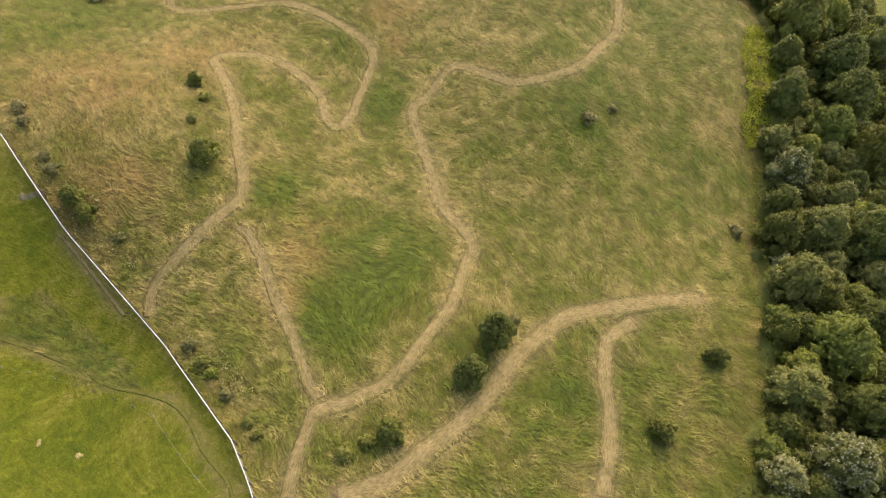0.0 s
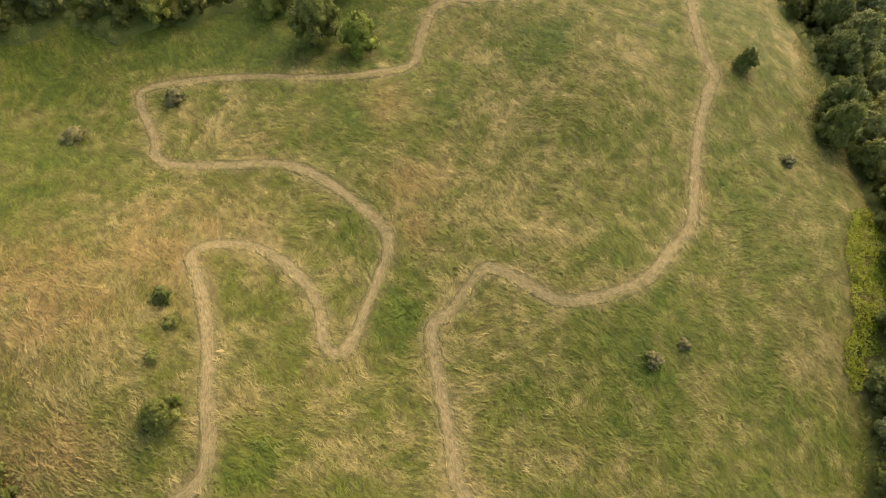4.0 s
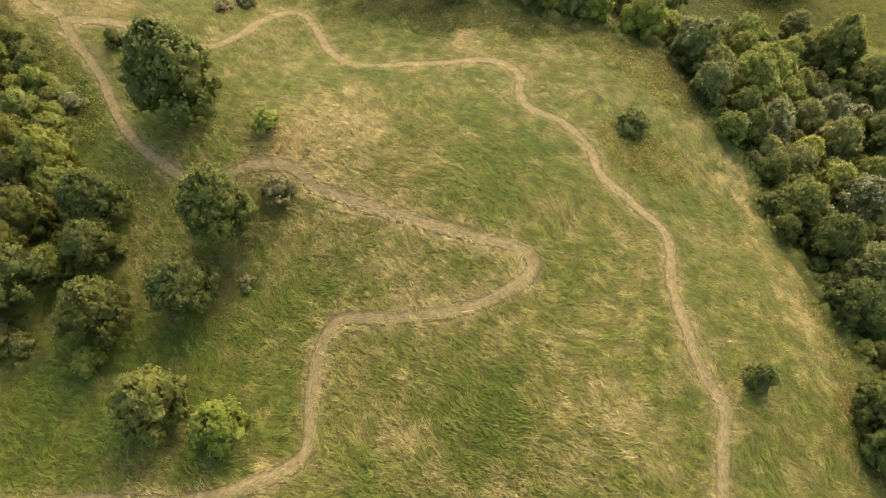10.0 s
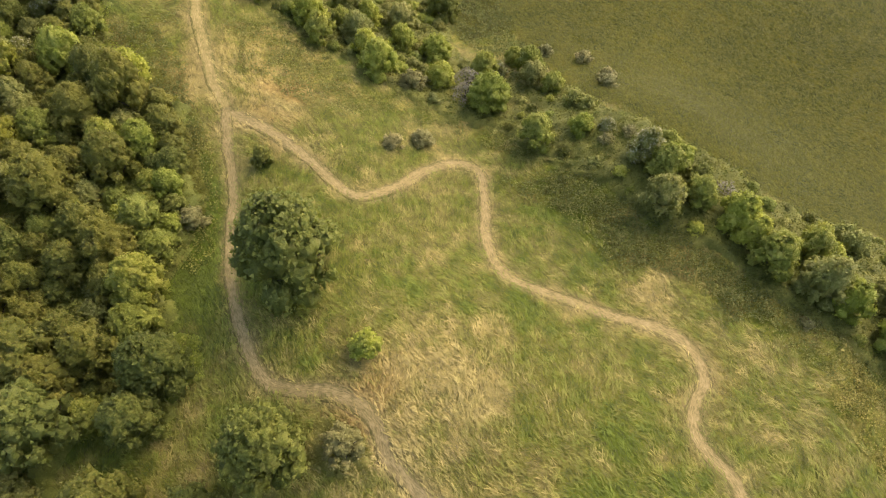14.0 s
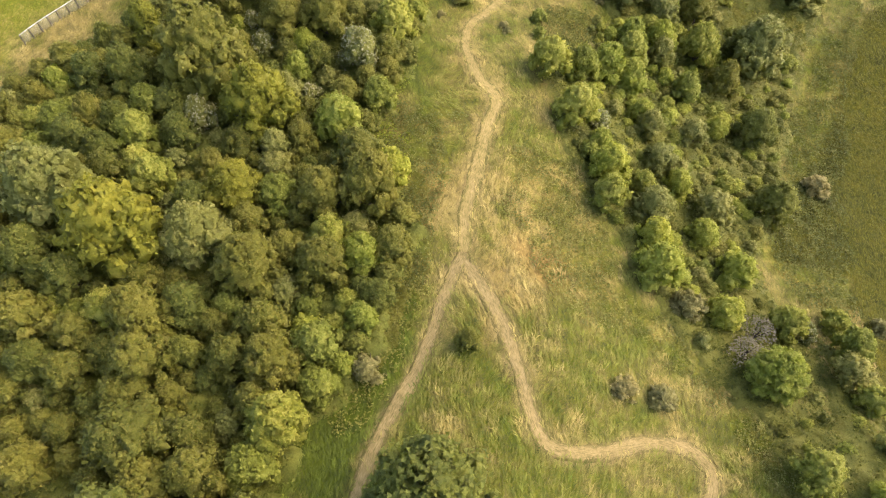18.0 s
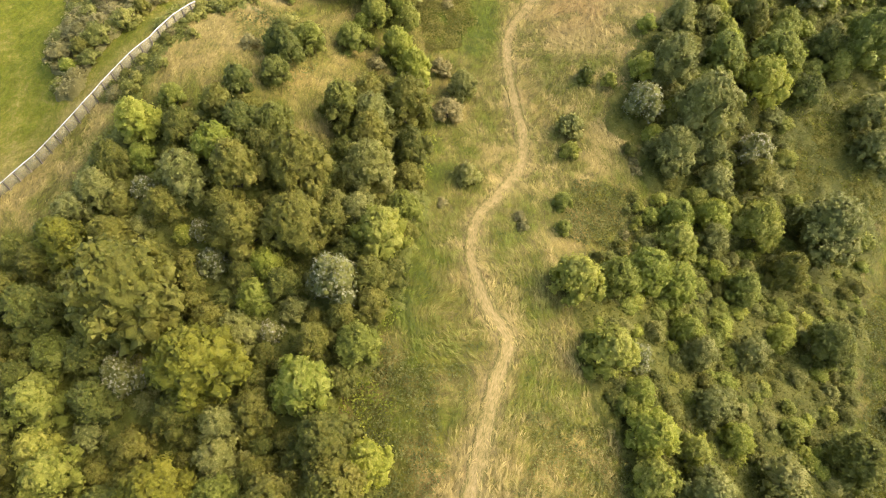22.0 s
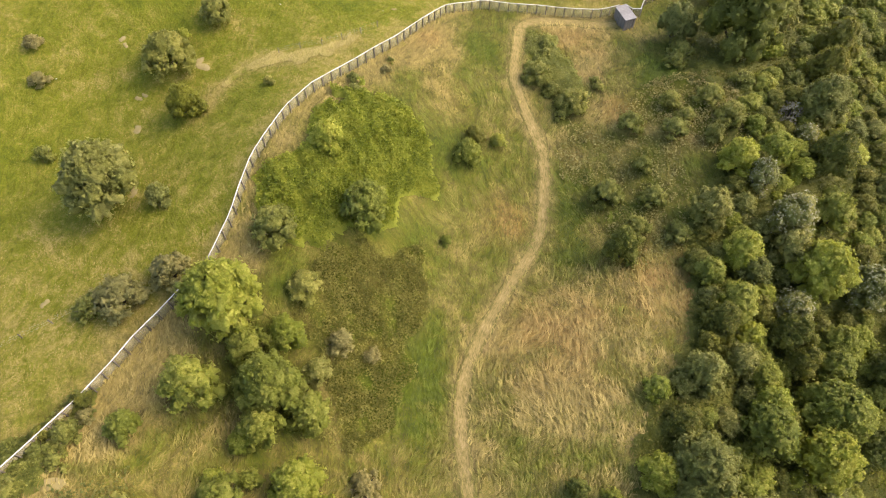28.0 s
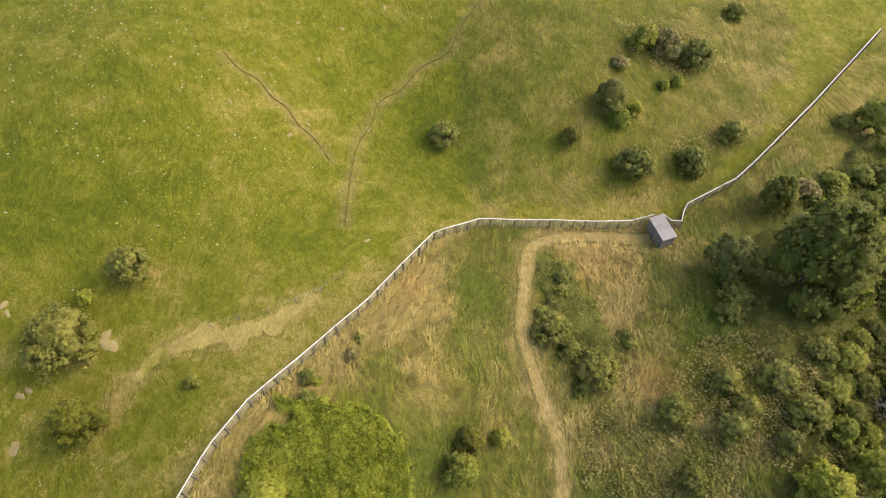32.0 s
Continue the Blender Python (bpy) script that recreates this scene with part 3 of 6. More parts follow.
PASTURE_SCRUB = [
    (-220.8, 319.8), (-218.5, 329.2), (-212.4, 331.2), (-206.4, 328), (-208.4, 321.2), (-213.8, 316.3),
]
PASTURE_SCRUB_LOW = [
    (-198.2, 312.1), (-199.2, 320.2), (-197.7, 327.6), (-195.8, 326.9), (-194.8, 318.4), (-195.7, 312.7),
]
TUFTED_SLOPE = [
    (-232.6, 246.8), (-228, 260.1), (-217.8, 265.5), (-212.6, 257), (-216.9, 246.2), (-224.1, 241.3),
]
WOOD_MARGIN_SOUTH = [
    (33.3, 20.1), (35.9, 26), (38.3, 33.9), (40.8, 46.8), (44.3, 73.2), (48.6, 74.3), (44.6, 47.8), (42.5, 34.8),
    (40.2, 26.8), (37.7, 20.9),
]
STOCK_TRAIL = [
    (-210.4, 265.8), (-216.5, 269.5), (-222.5, 273.9), (-225.3, 277.5), (-228.6, 281.1), (-229, 285.2), (-230.3, 289.4), (-230, 294.1),
    (-232.2, 297.6), (-234.1, 301.6), (-236.8, 308),
]
RILL = [
    (-238.8, 263.7), (-236.3, 264.4), (-234.6, 266), (-231.9, 266.6), (-230, 267.7), (-227.4, 267.9), (-224.9, 268.9), (-221.4, 269.2),
]
BRAMBLE_WEST = [
    (-108.8, 198.4), (-101.5, 204.1), (-92.9, 198.9), (-84.8, 190.2), (-78, 182.2), (-78.3, 179), (-83.4, 181.7), (-92.6, 188.3),
    (-101.4, 191),
]
TREE_FOOT_SCRUB = [
    (-42.6, 159.3), (-35.4, 158.6), (-33.1, 155.2), (-37.7, 152.2), (-41.4, 153.6),
]
FIELD_WEEDS = [
    (32.4, 246.5), (43.3, 243), (62.6, 251), (72.9, 243.8), (68.9, 230.5), (52.3, 226.5), (37.3, 227.9),
]

SLOPE_MAT = [
    (-36, 208.5), (-30.5, 213.6), (-19.6, 208.6), (-9.6, 206.2), (0.2, 203.3), (10.8, 202.7), (19.4, 199.8), (28.9, 199.1),
    (31.3, 191.8), (36.5, 184.4), (28.5, 180.4), (22.3, 188.4), (13.6, 192.9), (4.7, 195.8), (-4.5, 197.3), (-13.8, 197.5),
    (-23.7, 201),
]
GULLY_FOOT_MAT = [
    (-93.1, 209.3), (-85.9, 220.7), (-68.3, 211.3), (-56.5, 215), (-42, 217.2), (-30.7, 214.9), (-36.4, 210.7), (-51.6, 212.6),
    (-65.3, 204.2), (-71.8, 199.4), (-82.2, 201.6),
]
WEST_EDGE_SCRUB = [
    (-88.4, 186.8), (-81.1, 188.2), (-74.6, 181.3), (-68.2, 177), (-68.2, 170.5), (-72.8, 167.6), (-77.9, 167.8), (-84.6, 176.9),
]
EDGE_GROWTH = [
    (-106.6, 192.5), (-114.3, 197.7), (-115.1, 201.7), (-111.5, 201.1), (-106.4, 197.4), (-100.4, 196.3), (-94.3, 191.4), (-90.5, 186),
    (-92, 184.6), (-97.8, 190.2), (-103.6, 190.7),
]
EDGE_GROWTH_NORTH = [
    (-138.7, 219.1), (-135, 219.7), (-128.3, 216.6), (-119.2, 211.3), (-120, 208.9), (-126.3, 211.7), (-131.8, 215.9),
]
OPEN_GULLY = [
    (-121.6, 293.6), (-115.5, 300.7), (-99.1, 284.5), (-104.8, 277.8), (-110.5, 274.1), (-116.1, 279.2), (-121, 274.2), (-118.9, 287),
]

TREE_FOOT_SCRUB_LOW = [
    (-46.7, 147.6), (-41.9, 149), (-37.8, 143.7), (-40.9, 139.8), (-45.3, 141.5),
]
SOUTH_HEDGE = [
    (-64.9, 50.2), (-58.7, 47), (-53.5, 43.5), (-47.5, 39), (-48.6, 37.2), (-55.1, 40.6), (-61.7, 45.7),
]
SOUTH_HEDGE_LOW = [
    (-38, 30.8), (-33.4, 28.1), (-27.2, 22.9), (-25.8, 19.9), (-28.2, 20.1), (-32.7, 24.5), (-36.9, 28.2),
]


# ---- arithmetic of the ground ----
def vnoise(x, y, size, seed):
    """Smooth noise in 0..1 with lumps of the given size."""
    u, v = np.asarray(x, float) / size, np.asarray(y, float) / size
    i, j = np.floor(u).astype(np.int64), np.floor(v).astype(np.int64)
    a, b = u - i, v - j
    a, b = a * a * (3 - 2 * a), b * b * (3 - 2 * b)

    def h(p, q):
        n = (p * 374761393 + q * 668265263 + seed * 974634777) & 0xFFFFFFFF
        n = ((n ^ (n >> 13)) * 1274126177) & 0xFFFFFFFF
        return ((n ^ (n >> 16)) & 0xFFFF) / 65535.0

    return (h(i, j) * (1 - a) + h(i + 1, j) * a) * (1 - b) + (h(i, j + 1) * (1 - a) + h(i + 1, j + 1) * a) * b


def fbm(x, y, size, seed, octaves=3):
    total, weight, w = 0, 0, 1.0
    for k in range(octaves):
        total, weight, w, size = total + w * vnoise(x, y, size, seed + k), weight + w, w * 0.5, size * 0.47
    return total / weight


def land(x, y):
    x, y = np.asarray(x, float), np.asarray(y, float)
    z = PLANE[0] + PLANE[1] * np.clip(x, -330, 140) + PLANE[2] * np.clip(y, -80, 420)
    for cx, cy, r, h in LANDFORM + HUMMOCKS:
        z = z + h * np.exp(-((x - cx) ** 2 + (y - cy) ** 2) / (2 * r * r))
    return z


def height(x, y):
    return land(x, y) + 0.5 * (fbm(x, y, 5.0, 11) - 0.5)


def lay(x, y):
    """How the wind has laid the grass: across and along its streaks, in metres."""
    across = 0.5 * x + 0.86 * y + 11 * (fbm(x, y, 23, 201, 2) - 0.5) + 3.2 * (fbm(x, y, 5.5, 203, 2) - 0.5)
    along = 0.86 * x - 0.5 * y + 8 * (fbm(x, y, 9, 205) - 0.5)
    return across, along


def inside(poly, x, y):
    x, y = np.asarray(x, float), np.asarray(y, float)
    hit = np.zeros(x.shape, bool)
    for (x0, y0), (x1, y1) in zip(poly, poly[1:] + poly[:1]):
        if y0 != y1:
            hit ^= ((y0 > y) != (y1 > y)) & (x < (x1 - x0) * (y - y0) / (y1 - y0) + x0)
    return hit


def ragged_all(poly, x, y, amount=2.5, seed=5):
    """inside() with an uneven outline."""
    dx, dy = amount * 2 * (fbm(x, y, 5, seed) - 0.5), amount * 2 * (fbm(x, y, 5, seed + 9) - 0.5)
    return inside(poly, x + dx, y + dy)


def ragged(poly, x, y, amount=2.5, seed=5):
    """ragged_all, worked out only near the outline's own rectangle."""
    xs, ys = zip(*poly)
    near = (x > min(xs) - amount) & (x < max(xs) + amount) & (y > min(ys) - amount) & (y < max(ys) + amount)
    out = np.zeros(np.shape(x), bool)
    out[near] = ragged_all(poly, x[near], y[near], amount, seed)
    return out


def glide(points, step):
    """Even points on a smooth curve through the given ones."""
    p = [Vector(a) for a in points]
    p = [2 * p[0] - p[1], *p, 2 * p[-1] - p[-2]]
    fine = []
    for a, b, c, d in zip(p, p[1:], p[2:], p[3:]):
        for k in range(24):
            t = k / 24
            fine.append(0.5 * (2 * b + (c - a) * t + (2 * a - 5 * b + 4 * c - d) * t * t + (3 * b - a - 3 * c + d) * t ** 3))
    fine = np.array([tuple(q) for q in fine] + [tuple(p[-2])])
    run = np.r_[0, np.cumsum(np.hypot(*np.diff(fine, axis=0).T))]
    s = np.linspace(0, run[-1], max(2, int(run[-1] / step)))
    return np.stack([np.interp(s, run, fine[:, 0]), np.interp(s, run, fine[:, 1])], 1)


TRACKS = [
    (glide(LOOP_TRACK, 0.4), 1.25), (glide(SPUR_TRACK, 0.4), 1.1),
    (glide(RIDGE_TRACK_SOUTH + RIDGE_TRACK_NORTH[1:], 0.4), 0.9),
    (glide(WEST_TRACK_SOUTH + WEST_TRACK_MIDDLE[1:], 0.4), 0.88), (glide(WEST_TRACK_NORTH, 0.4), 0.88),
    (glide(FAINT_TRACK, 0.4), 0.7), (glide(PASTURE_PATH, 0.4), 0.2), (glide(FENCE_PATH, 0.4), 0.2), (glide(FIELD_PATH, 0.4), 0.5),
    (glide(STOCK_TRAIL, 0.4), 0.06), (glide(RILL, 0.4), 0.06),
]
RX, RY, RS = -300.0, -60.0, 0.5
near_track = np.full((960, 860), 99.0)
for way, half in TRACKS:
    for px, py in way:
        i, j = int((py - RY) / RS), int((px - RX) / RS)
        i0, j0 = max(i - 10, 0), max(j - 10, 0)
        cell = near_track[i0:i + 11, j0:j + 11]
        gy, gx = np.mgrid[i0:i0 + cell.shape[0], j0:j0 + cell.shape[1]]
        np.minimum(cell, np.hypot(gx * RS + RX - px, gy * RS + RY - py) - half, out=cell)


def off_track(x, y):
    """Metres from the nearest track's edge, up to about 4."""
    i = np.clip(((np.asarray(y) - RY) / RS).round().astype(int), 0, near_track.shape[0] - 1)
    j = np.clip(((np.asarray(x) - RX) / RS).round().astype(int), 0, near_track.shape[1] - 1)
    return near_track[i, j]


PASTURE = [(-10, -200), (-21, 8)] + FENCE_SOUTH[::-1] + [(-105, 98)] + FENCE_WEST + FENCE_NORTH + [(-205, 420), (-900, 900), (-900, -200)]
FIELD = [(60, 224)] + FAR_FIELD[:8][::-1] + FAR_FIELD[8:] + [(-95, 300), (-60, 900), (900, 900), (900, 224)]


def cover(x, y):
    """Dryness (below 0: lush), pasture, far field, bare earth at each place."""
    dry = (fbm(x, y, 26, 21) - 0.5) * 0.9 - 0.06
    for line, reach, amount in ((FENCE_SOUTH, 3.0, 0.5), (FENCE_WEST, 3.0, 1.0), (EAST_WOOD, 6.0, 0.12)):
        best = np.full(np.shape(x), 1e9)
        for px, py in glide(line, 3.0):
            best = np.minimum(best, (x - px) ** 2 + (y - py) ** 2)
        dry = dry + amount * np.exp(-best / (2 * reach * reach))
    for cx, cy, r in DRY_SOUTH + DRY_NORTH:
        dry = dry + 0.5 * np.exp(-((x - cx) ** 2 + (y - cy) ** 2) / (2 * r * r))
    for cx, cy, r in LUSH_PATCHES + LUSH_EDGES:
        dry = dry - 0.6 * np.exp(-((x - cx) ** 2 + (y - cy) ** 2) / (2 * r * r))
    for cx, cy in glide(STRAW_BANK, 1.2):
        dry = dry + 0.8 * np.exp(-((x - cx) ** 2 + (y - cy) ** 2) / 2.4)
    dry = dry * (0.35 + np.clip((fbm(x, y, 5, 43) - 0.5) * 3.2 + 0.6, 0, 1.3)) + (fbm(x, y, 4.0, 41) - 0.5) * 0.9 + (fbm(x, y, 1.6, 44, 2) - 0.5) * 1.5
    dry = np.minimum(dry + 0.4 * np.exp(-(np.maximum(off_track(x, y), 0) / 1.3) ** 2), 0.8)
    pasture = inside(PASTURE, x, y).astype(float) * (1 - 0.55 * (ragged(ROUGH_PASTURE, x, y, 4) | ragged(ROUGH_BANK, x, y, 1.5)))
    for cx, cy in glide([p for p in FENCE_WEST if p[1] < 222], 2.0):
        pasture = np.minimum(pasture, 1 - 0.9 * np.exp(-((x - cx) ** 2 + (y - cy) ** 2) / 16.0))
    for cx, cy in glide(STRAW_BANK, 1.2):
        pasture = np.minimum(pasture, 1 - 0.75 * np.exp(-((x - cx) ** 2 + (y - cy) ** 2) / 1.6))
    field = ragged(FIELD, x, y, 2).astype(float)
    bare = np.zeros_like(dry)
    wear = np.clip(0.75 - off_track(x, y) / 1.1, 0, 1)
    return dry, pasture, field, np.clip(np.maximum(bare, wear * (0.5 + 0.8 * fbm(x, y, 2, 62))), 0, 1)


def rusty(x, y):
    """Where the dead grass turns red-brown."""
    spot = 0.0
    for cx, cy, r in RUST_PATCHES:
        spot = np.maximum(spot, np.exp(-((x - cx) ** 2 + (y - cy) ** 2) / (1.4 * r * r)))
    return np.clip(1.5 * spot * (fbm(x, y, 3.0, 86) * 2 - 0.35), 0, 0.9) + 0.3 * np.clip((fbm(x, y, 7.0, 81) - 0.54) * 5, 0, 1) * np.clip(fbm(x, y, 1.8, 84, 2) * 1.6 - 0.2, 0, 1)


# ---- materials ----
def nodes_of(name):
    m = bpy.data.materials.new(name)
    m.use_nodes = True
    t = m.node_tree
    bsdf = t.nodes["Principled BSDF"]

    def add(kind, **values):
        n = t.nodes.new("ShaderNode" + kind)
        for k, v in values.items():
            if k in n.inputs:
                n.inputs[k].default_value = v
        return n

    return m, t, bsdf, add, t.links.new


def ramp(add, link, source, stops):
    n = add("ValToRGB")
    el = n.color_ramp.elements
    while len(el) < len(stops):
        el.new(0.5)
    for e, (p, c) in zip(el, stops):
        e.position, e.color = p, (*c, 1)
    link(source, n.inputs[0])
    return n.outputs[0]


def blend(t, link, fac, a, b, mode="MIX"):
    n = t.nodes.new("ShaderNodeMix")
    n.data_type, n.blend_type = "RGBA", mode
    for socket, value in ((n.inputs[0], fac), (n.inputs[6], a), (n.inputs[7], b)):
        if isinstance(value, (int, float)):
            socket.default_value = value
        elif isinstance(value, tuple):
            socket.default_value = (*value, 1)
        else:
            link(value, socket)
    return n.outputs[2]


def maths(t, link, op, a, b=0.0, c=0.0):
    n = t.nodes.new("ShaderNodeMath")
    n.operation = op
    for socket, value in zip(n.inputs, (a, b, c)):
        if isinstance(value, (int, float)):
            socket.default_value = value
        else:
            link(value, socket)
    return n.outputs[0]


def attribute(t, name):
    n = t.nodes.new("ShaderNodeAttribute")
    n.attribute_name = name
    return n.outputs["Fac"]


GREEN_STOPS = [(0.0, (0.078, 0.101, 0.008)), (0.28, (0.109, 0.117, 0.013)), (0.52, (0.145, 0.134, 0.025)), (0.78, (0.215, 0.175, 0.046)), (1.0, (0.285, 0.222, 0.07))]
RUST = (0.275, 0.168, 0.052)
PASTURE_STOPS = [(0.0, (0.08, 0.103, 0.005)), (0.4, (0.134, 0.144, 0.009)), (0.66, (0.185, 0.17, 0.024)), (1.0, (0.32, 0.255, 0.08))]


def ground_material():
    m, t, bsdf, add, link = nodes_of("rough_grassland")
    co = add("TexCoord").outputs["Object"]
    big, mid, fine = (add("TexNoise", Scale=s, Detail=d, Roughness=r, Distortion=w) for s, d, r, w in
                      ((0.45, 5, 0.68, 1.6), (1.5, 6, 0.68, 2.6), (4.5, 5, 0.75, 3.2)))
    for n in (big, mid, fine):
        link(co, n.inputs["Vector"])
    v = maths(t, link, "MULTIPLY_ADD", attribute(t, "dry"), 0.58, 0.42)
    v = maths(t, link, "ADD", v, maths(t, link, "MULTIPLY_ADD", mid.outputs[0], 1.5, -0.75))
    v = maths(t, link, "ADD", v, maths(t, link, "MULTIPLY_ADD", fine.outputs[0], 1.5, -0.75))
    meadow = ramp(add, link, v, GREEN_STOPS)
    meadow = blend(t, link, maths(t, link, "MULTIPLY", attribute(t, "rust"), 0.65), meadow, RUST)
    pv = maths(t, link, "ADD", maths(t, link, "MULTIPLY_ADD", big.outputs[0], 1.5, -0.33), maths(t, link, "MULTIPLY_ADD", mid.outputs[0], 1.4, -0.7))
    pv = maths(t, link, "ADD", pv, maths(t, link, "MULTIPLY_ADD", fine.outputs[0], 1.3, -0.65))
    pv = maths(t, link, "MULTIPLY_ADD", attribute(t, "dry"), 0.34, pv)
    pasture = ramp(add, link, pv, PASTURE_STOPS)
    field = ramp(add, link, pv, [(0.1, (0.036, 0.041, 0.001)), (0.5, (0.07, 0.071, 0.002)), (0.9, (0.12, 0.104, 0.005))])
    earth = ramp(add, link, mid.outputs[0], [(0.3, (0.16, 0.115, 0.05)), (0.7, (0.29, 0.215, 0.10))])
    col = blend(t, link, attribute(t, "pasture"), meadow, pasture)
    col = blend(t, link, attribute(t, "field"), col, field)
    col = blend(t, link, attribute(t, "bare"), col, earth)
    tuft_shade = add("TexNoise", Scale=1.0, Detail=5, Roughness=0.62, Distortion=0.5)
    streak = add("CombineXYZ")
    link(maths(t, link, "MULTIPLY", attribute(t, "across"), 1.7), streak.inputs[0])
    link(maths(t, link, "MULTIPLY", attribute(t, "along"), 0.85), streak.inputs[1])
    link(streak.outputs[0], tuft_shade.inputs["Vector"])
    # Brightness follows the tuft noise: shade between tussocks is painted into the colour.
    mottle = add("HueSaturation")
    swing = maths(t, link, "MULTIPLY_ADD", attribute(t, "pasture"), -1.1, 2.1)
    link(maths(t, link, "MULTIPLY_ADD", maths(t, link, "SUBTRACT", tuft_shade.outputs[0], 0.5), swing, 0.98), mottle.inputs["Value"])
    link(col, mottle.inputs["Color"])
    link(mottle.outputs[0], bsdf.inputs["Base Color"])
    bsdf.inputs["Roughness"].default_value = 0.9
    bsdf.inputs["Specular IOR Level"].default_value = 0.15
    bump = add("Bump", Strength=0.9, Distance=0.5)
    link(maths(t, link, "ADD", tuft_shade.outputs[0], maths(t, link, "MULTIPLY", fine.outputs[0], 0.5)), bump.inputs["Height"])
    link(bump.outputs[0], bsdf.inputs["Normal"])
    return m


def grass_material(name, stops, base, spread):
    m, t, bsdf, add, link = nodes_of(name)
    rnd = add("NewGeometry").outputs["Random Per Island"]
    v = maths(t, link, "MULTIPLY_ADD", attribute(t, "dry"), 0.6, base)
    v = maths(t, link, "MULTIPLY_ADD", rnd, spread, v)
    tone = maths(t, link, "MULTIPLY", attribute(t, "rust"), maths(t, link, "MULTIPLY_ADD", rnd, 0.8, 0.1))
    # Blade brightness by tuft: shaded gaps and lit tufts are put into the colour.
    shade = add("HueSaturation")
    link(maths(t, link, "MULTIPLY_ADD", maths(t, link, "FRACT", maths(t, link, "MULTIPLY", rnd, 17.0)), 0.26, maths(t, link, "ADD", attribute(t, "tuft_shade"), 0.87)), shade.inputs["Value"])
    link(blend(t, link, tone, ramp(add, link, v, stops), RUST), shade.inputs["Color"])
    link(shade.outputs[0], bsdf.inputs["Base Color"])
    bsdf.inputs["Roughness"].default_value = 0.7
    bsdf.inputs["Specular IOR Level"].default_value = 0.25
    return m


def earth_material(name, stops):
    """Trodden earth under flattened straw that lies along the way."""
    m, t, bsdf, add, link = nodes_of(name)
    co = add("TexCoord").outputs["Object"]
    a, b = add("TexNoise", Scale=0.7, Detail=6, Roughness=0.7), add("TexNoise", Scale=1.0, Detail=5, Roughness=0.75)
    lanes = add("CombineXYZ")
    link(maths(t, link, "MULTIPLY", attribute(t, "across"), 7.0), lanes.inputs[0])
    link(maths(t, link, "MULTIPLY", attribute(t, "along"), 1.3), lanes.inputs[1])
    link(co, a.inputs["Vector"]), link(lanes.outputs[0], b.inputs["Vector"])
    v = maths(t, link, "ADD", maths(t, link, "MULTIPLY_ADD", a.outputs[0], 0.8, -0.15), maths(t, link, "MULTIPLY_ADD", b.outputs[0], 1.7, -0.75))
    v = maths(t, link, "SUBTRACT", v, maths(t, link, "MULTIPLY", attribute(t, "verge"), 0.28))
    col = ramp(add, link, v, stops)
    link(col, bsdf.inputs["Base Color"])
    bsdf.inputs["Roughness"].default_value = 0.95
    bsdf.inputs["Specular IOR Level"].default_value = 0.1
    bump = add("Bump", Strength=0.7, Distance=0.1)
    link(b.outputs[0], bump.inputs["Height"])
    link(bump.outputs[0], bsdf.inputs["Normal"])
    return m


def leaf_material(name, stops, rough=0.55):
    """Foliage: each spray its own tone out of stops, each plant a little off the others."""
    m, t, bsdf, add, link = nodes_of(name)
    rnd = add("NewGeometry").outputs["Random Per Island"]
    own = add("ObjectInfo").outputs["Random"]
    mottle = add("TexNoise", Scale=4.5, Detail=5, Roughness=0.75)
    link(add("TexCoord").outputs["Object"], mottle.inputs["Vector"])
    # clump tone; on crown shells it also darkens the creases, as shade would
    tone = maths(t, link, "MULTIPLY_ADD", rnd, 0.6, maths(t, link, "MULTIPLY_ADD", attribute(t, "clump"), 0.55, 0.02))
    tone = maths(t, link, "ADD", tone, maths(t, link, "MULTIPLY_ADD", mottle.outputs[0], 1.6, -0.8))
    leafy = add("TexNoise", Scale=13.0, Detail=2, Roughness=0.6)
    link(add("TexCoord").outputs["Object"], leafy.inputs["Vector"])
    tone = maths(t, link, "ADD", tone, maths(t, link, "MULTIPLY_ADD", leafy.outputs[0], 0.5, -0.25))
    col = ramp(add, link, tone, stops)
    hsv = add("HueSaturation")
    link(maths(t, link, "MULTIPLY_ADD", own, 0.36, 0.87), hsv.inputs["Value"])
    link(maths(t, link, "MULTIPLY_ADD", own, -0.02, 0.514), hsv.inputs["Hue"])
    link(col, hsv.inputs["Color"])
    link(hsv.outputs[0], bsdf.inputs["Base Color"])
    bsdf.inputs["Roughness"].default_value = rough
    bsdf.inputs["Specular IOR Level"].default_value = 0.45
    bump = add("Bump", Strength=0.8, Distance=0.3)
    link(maths(t, link, "MULTIPLY_ADD", leafy.outputs[0], 0.5, mottle.outputs[0]), bump.inputs["Height"]), link(bump.outputs[0], bsdf.inputs["Normal"])
    glow = add("BsdfTranslucent")
    link(hsv.outputs[0], glow.inputs[0])
    mix = add("MixShader")
    mix.inputs[0].default_value = 0.48
    link(bsdf.outputs[0], mix.inputs[1]), link(glow.outputs[0], mix.inputs[2])
    link(mix.outputs[0], t.nodes["Material Output"].inputs[0])
    return m


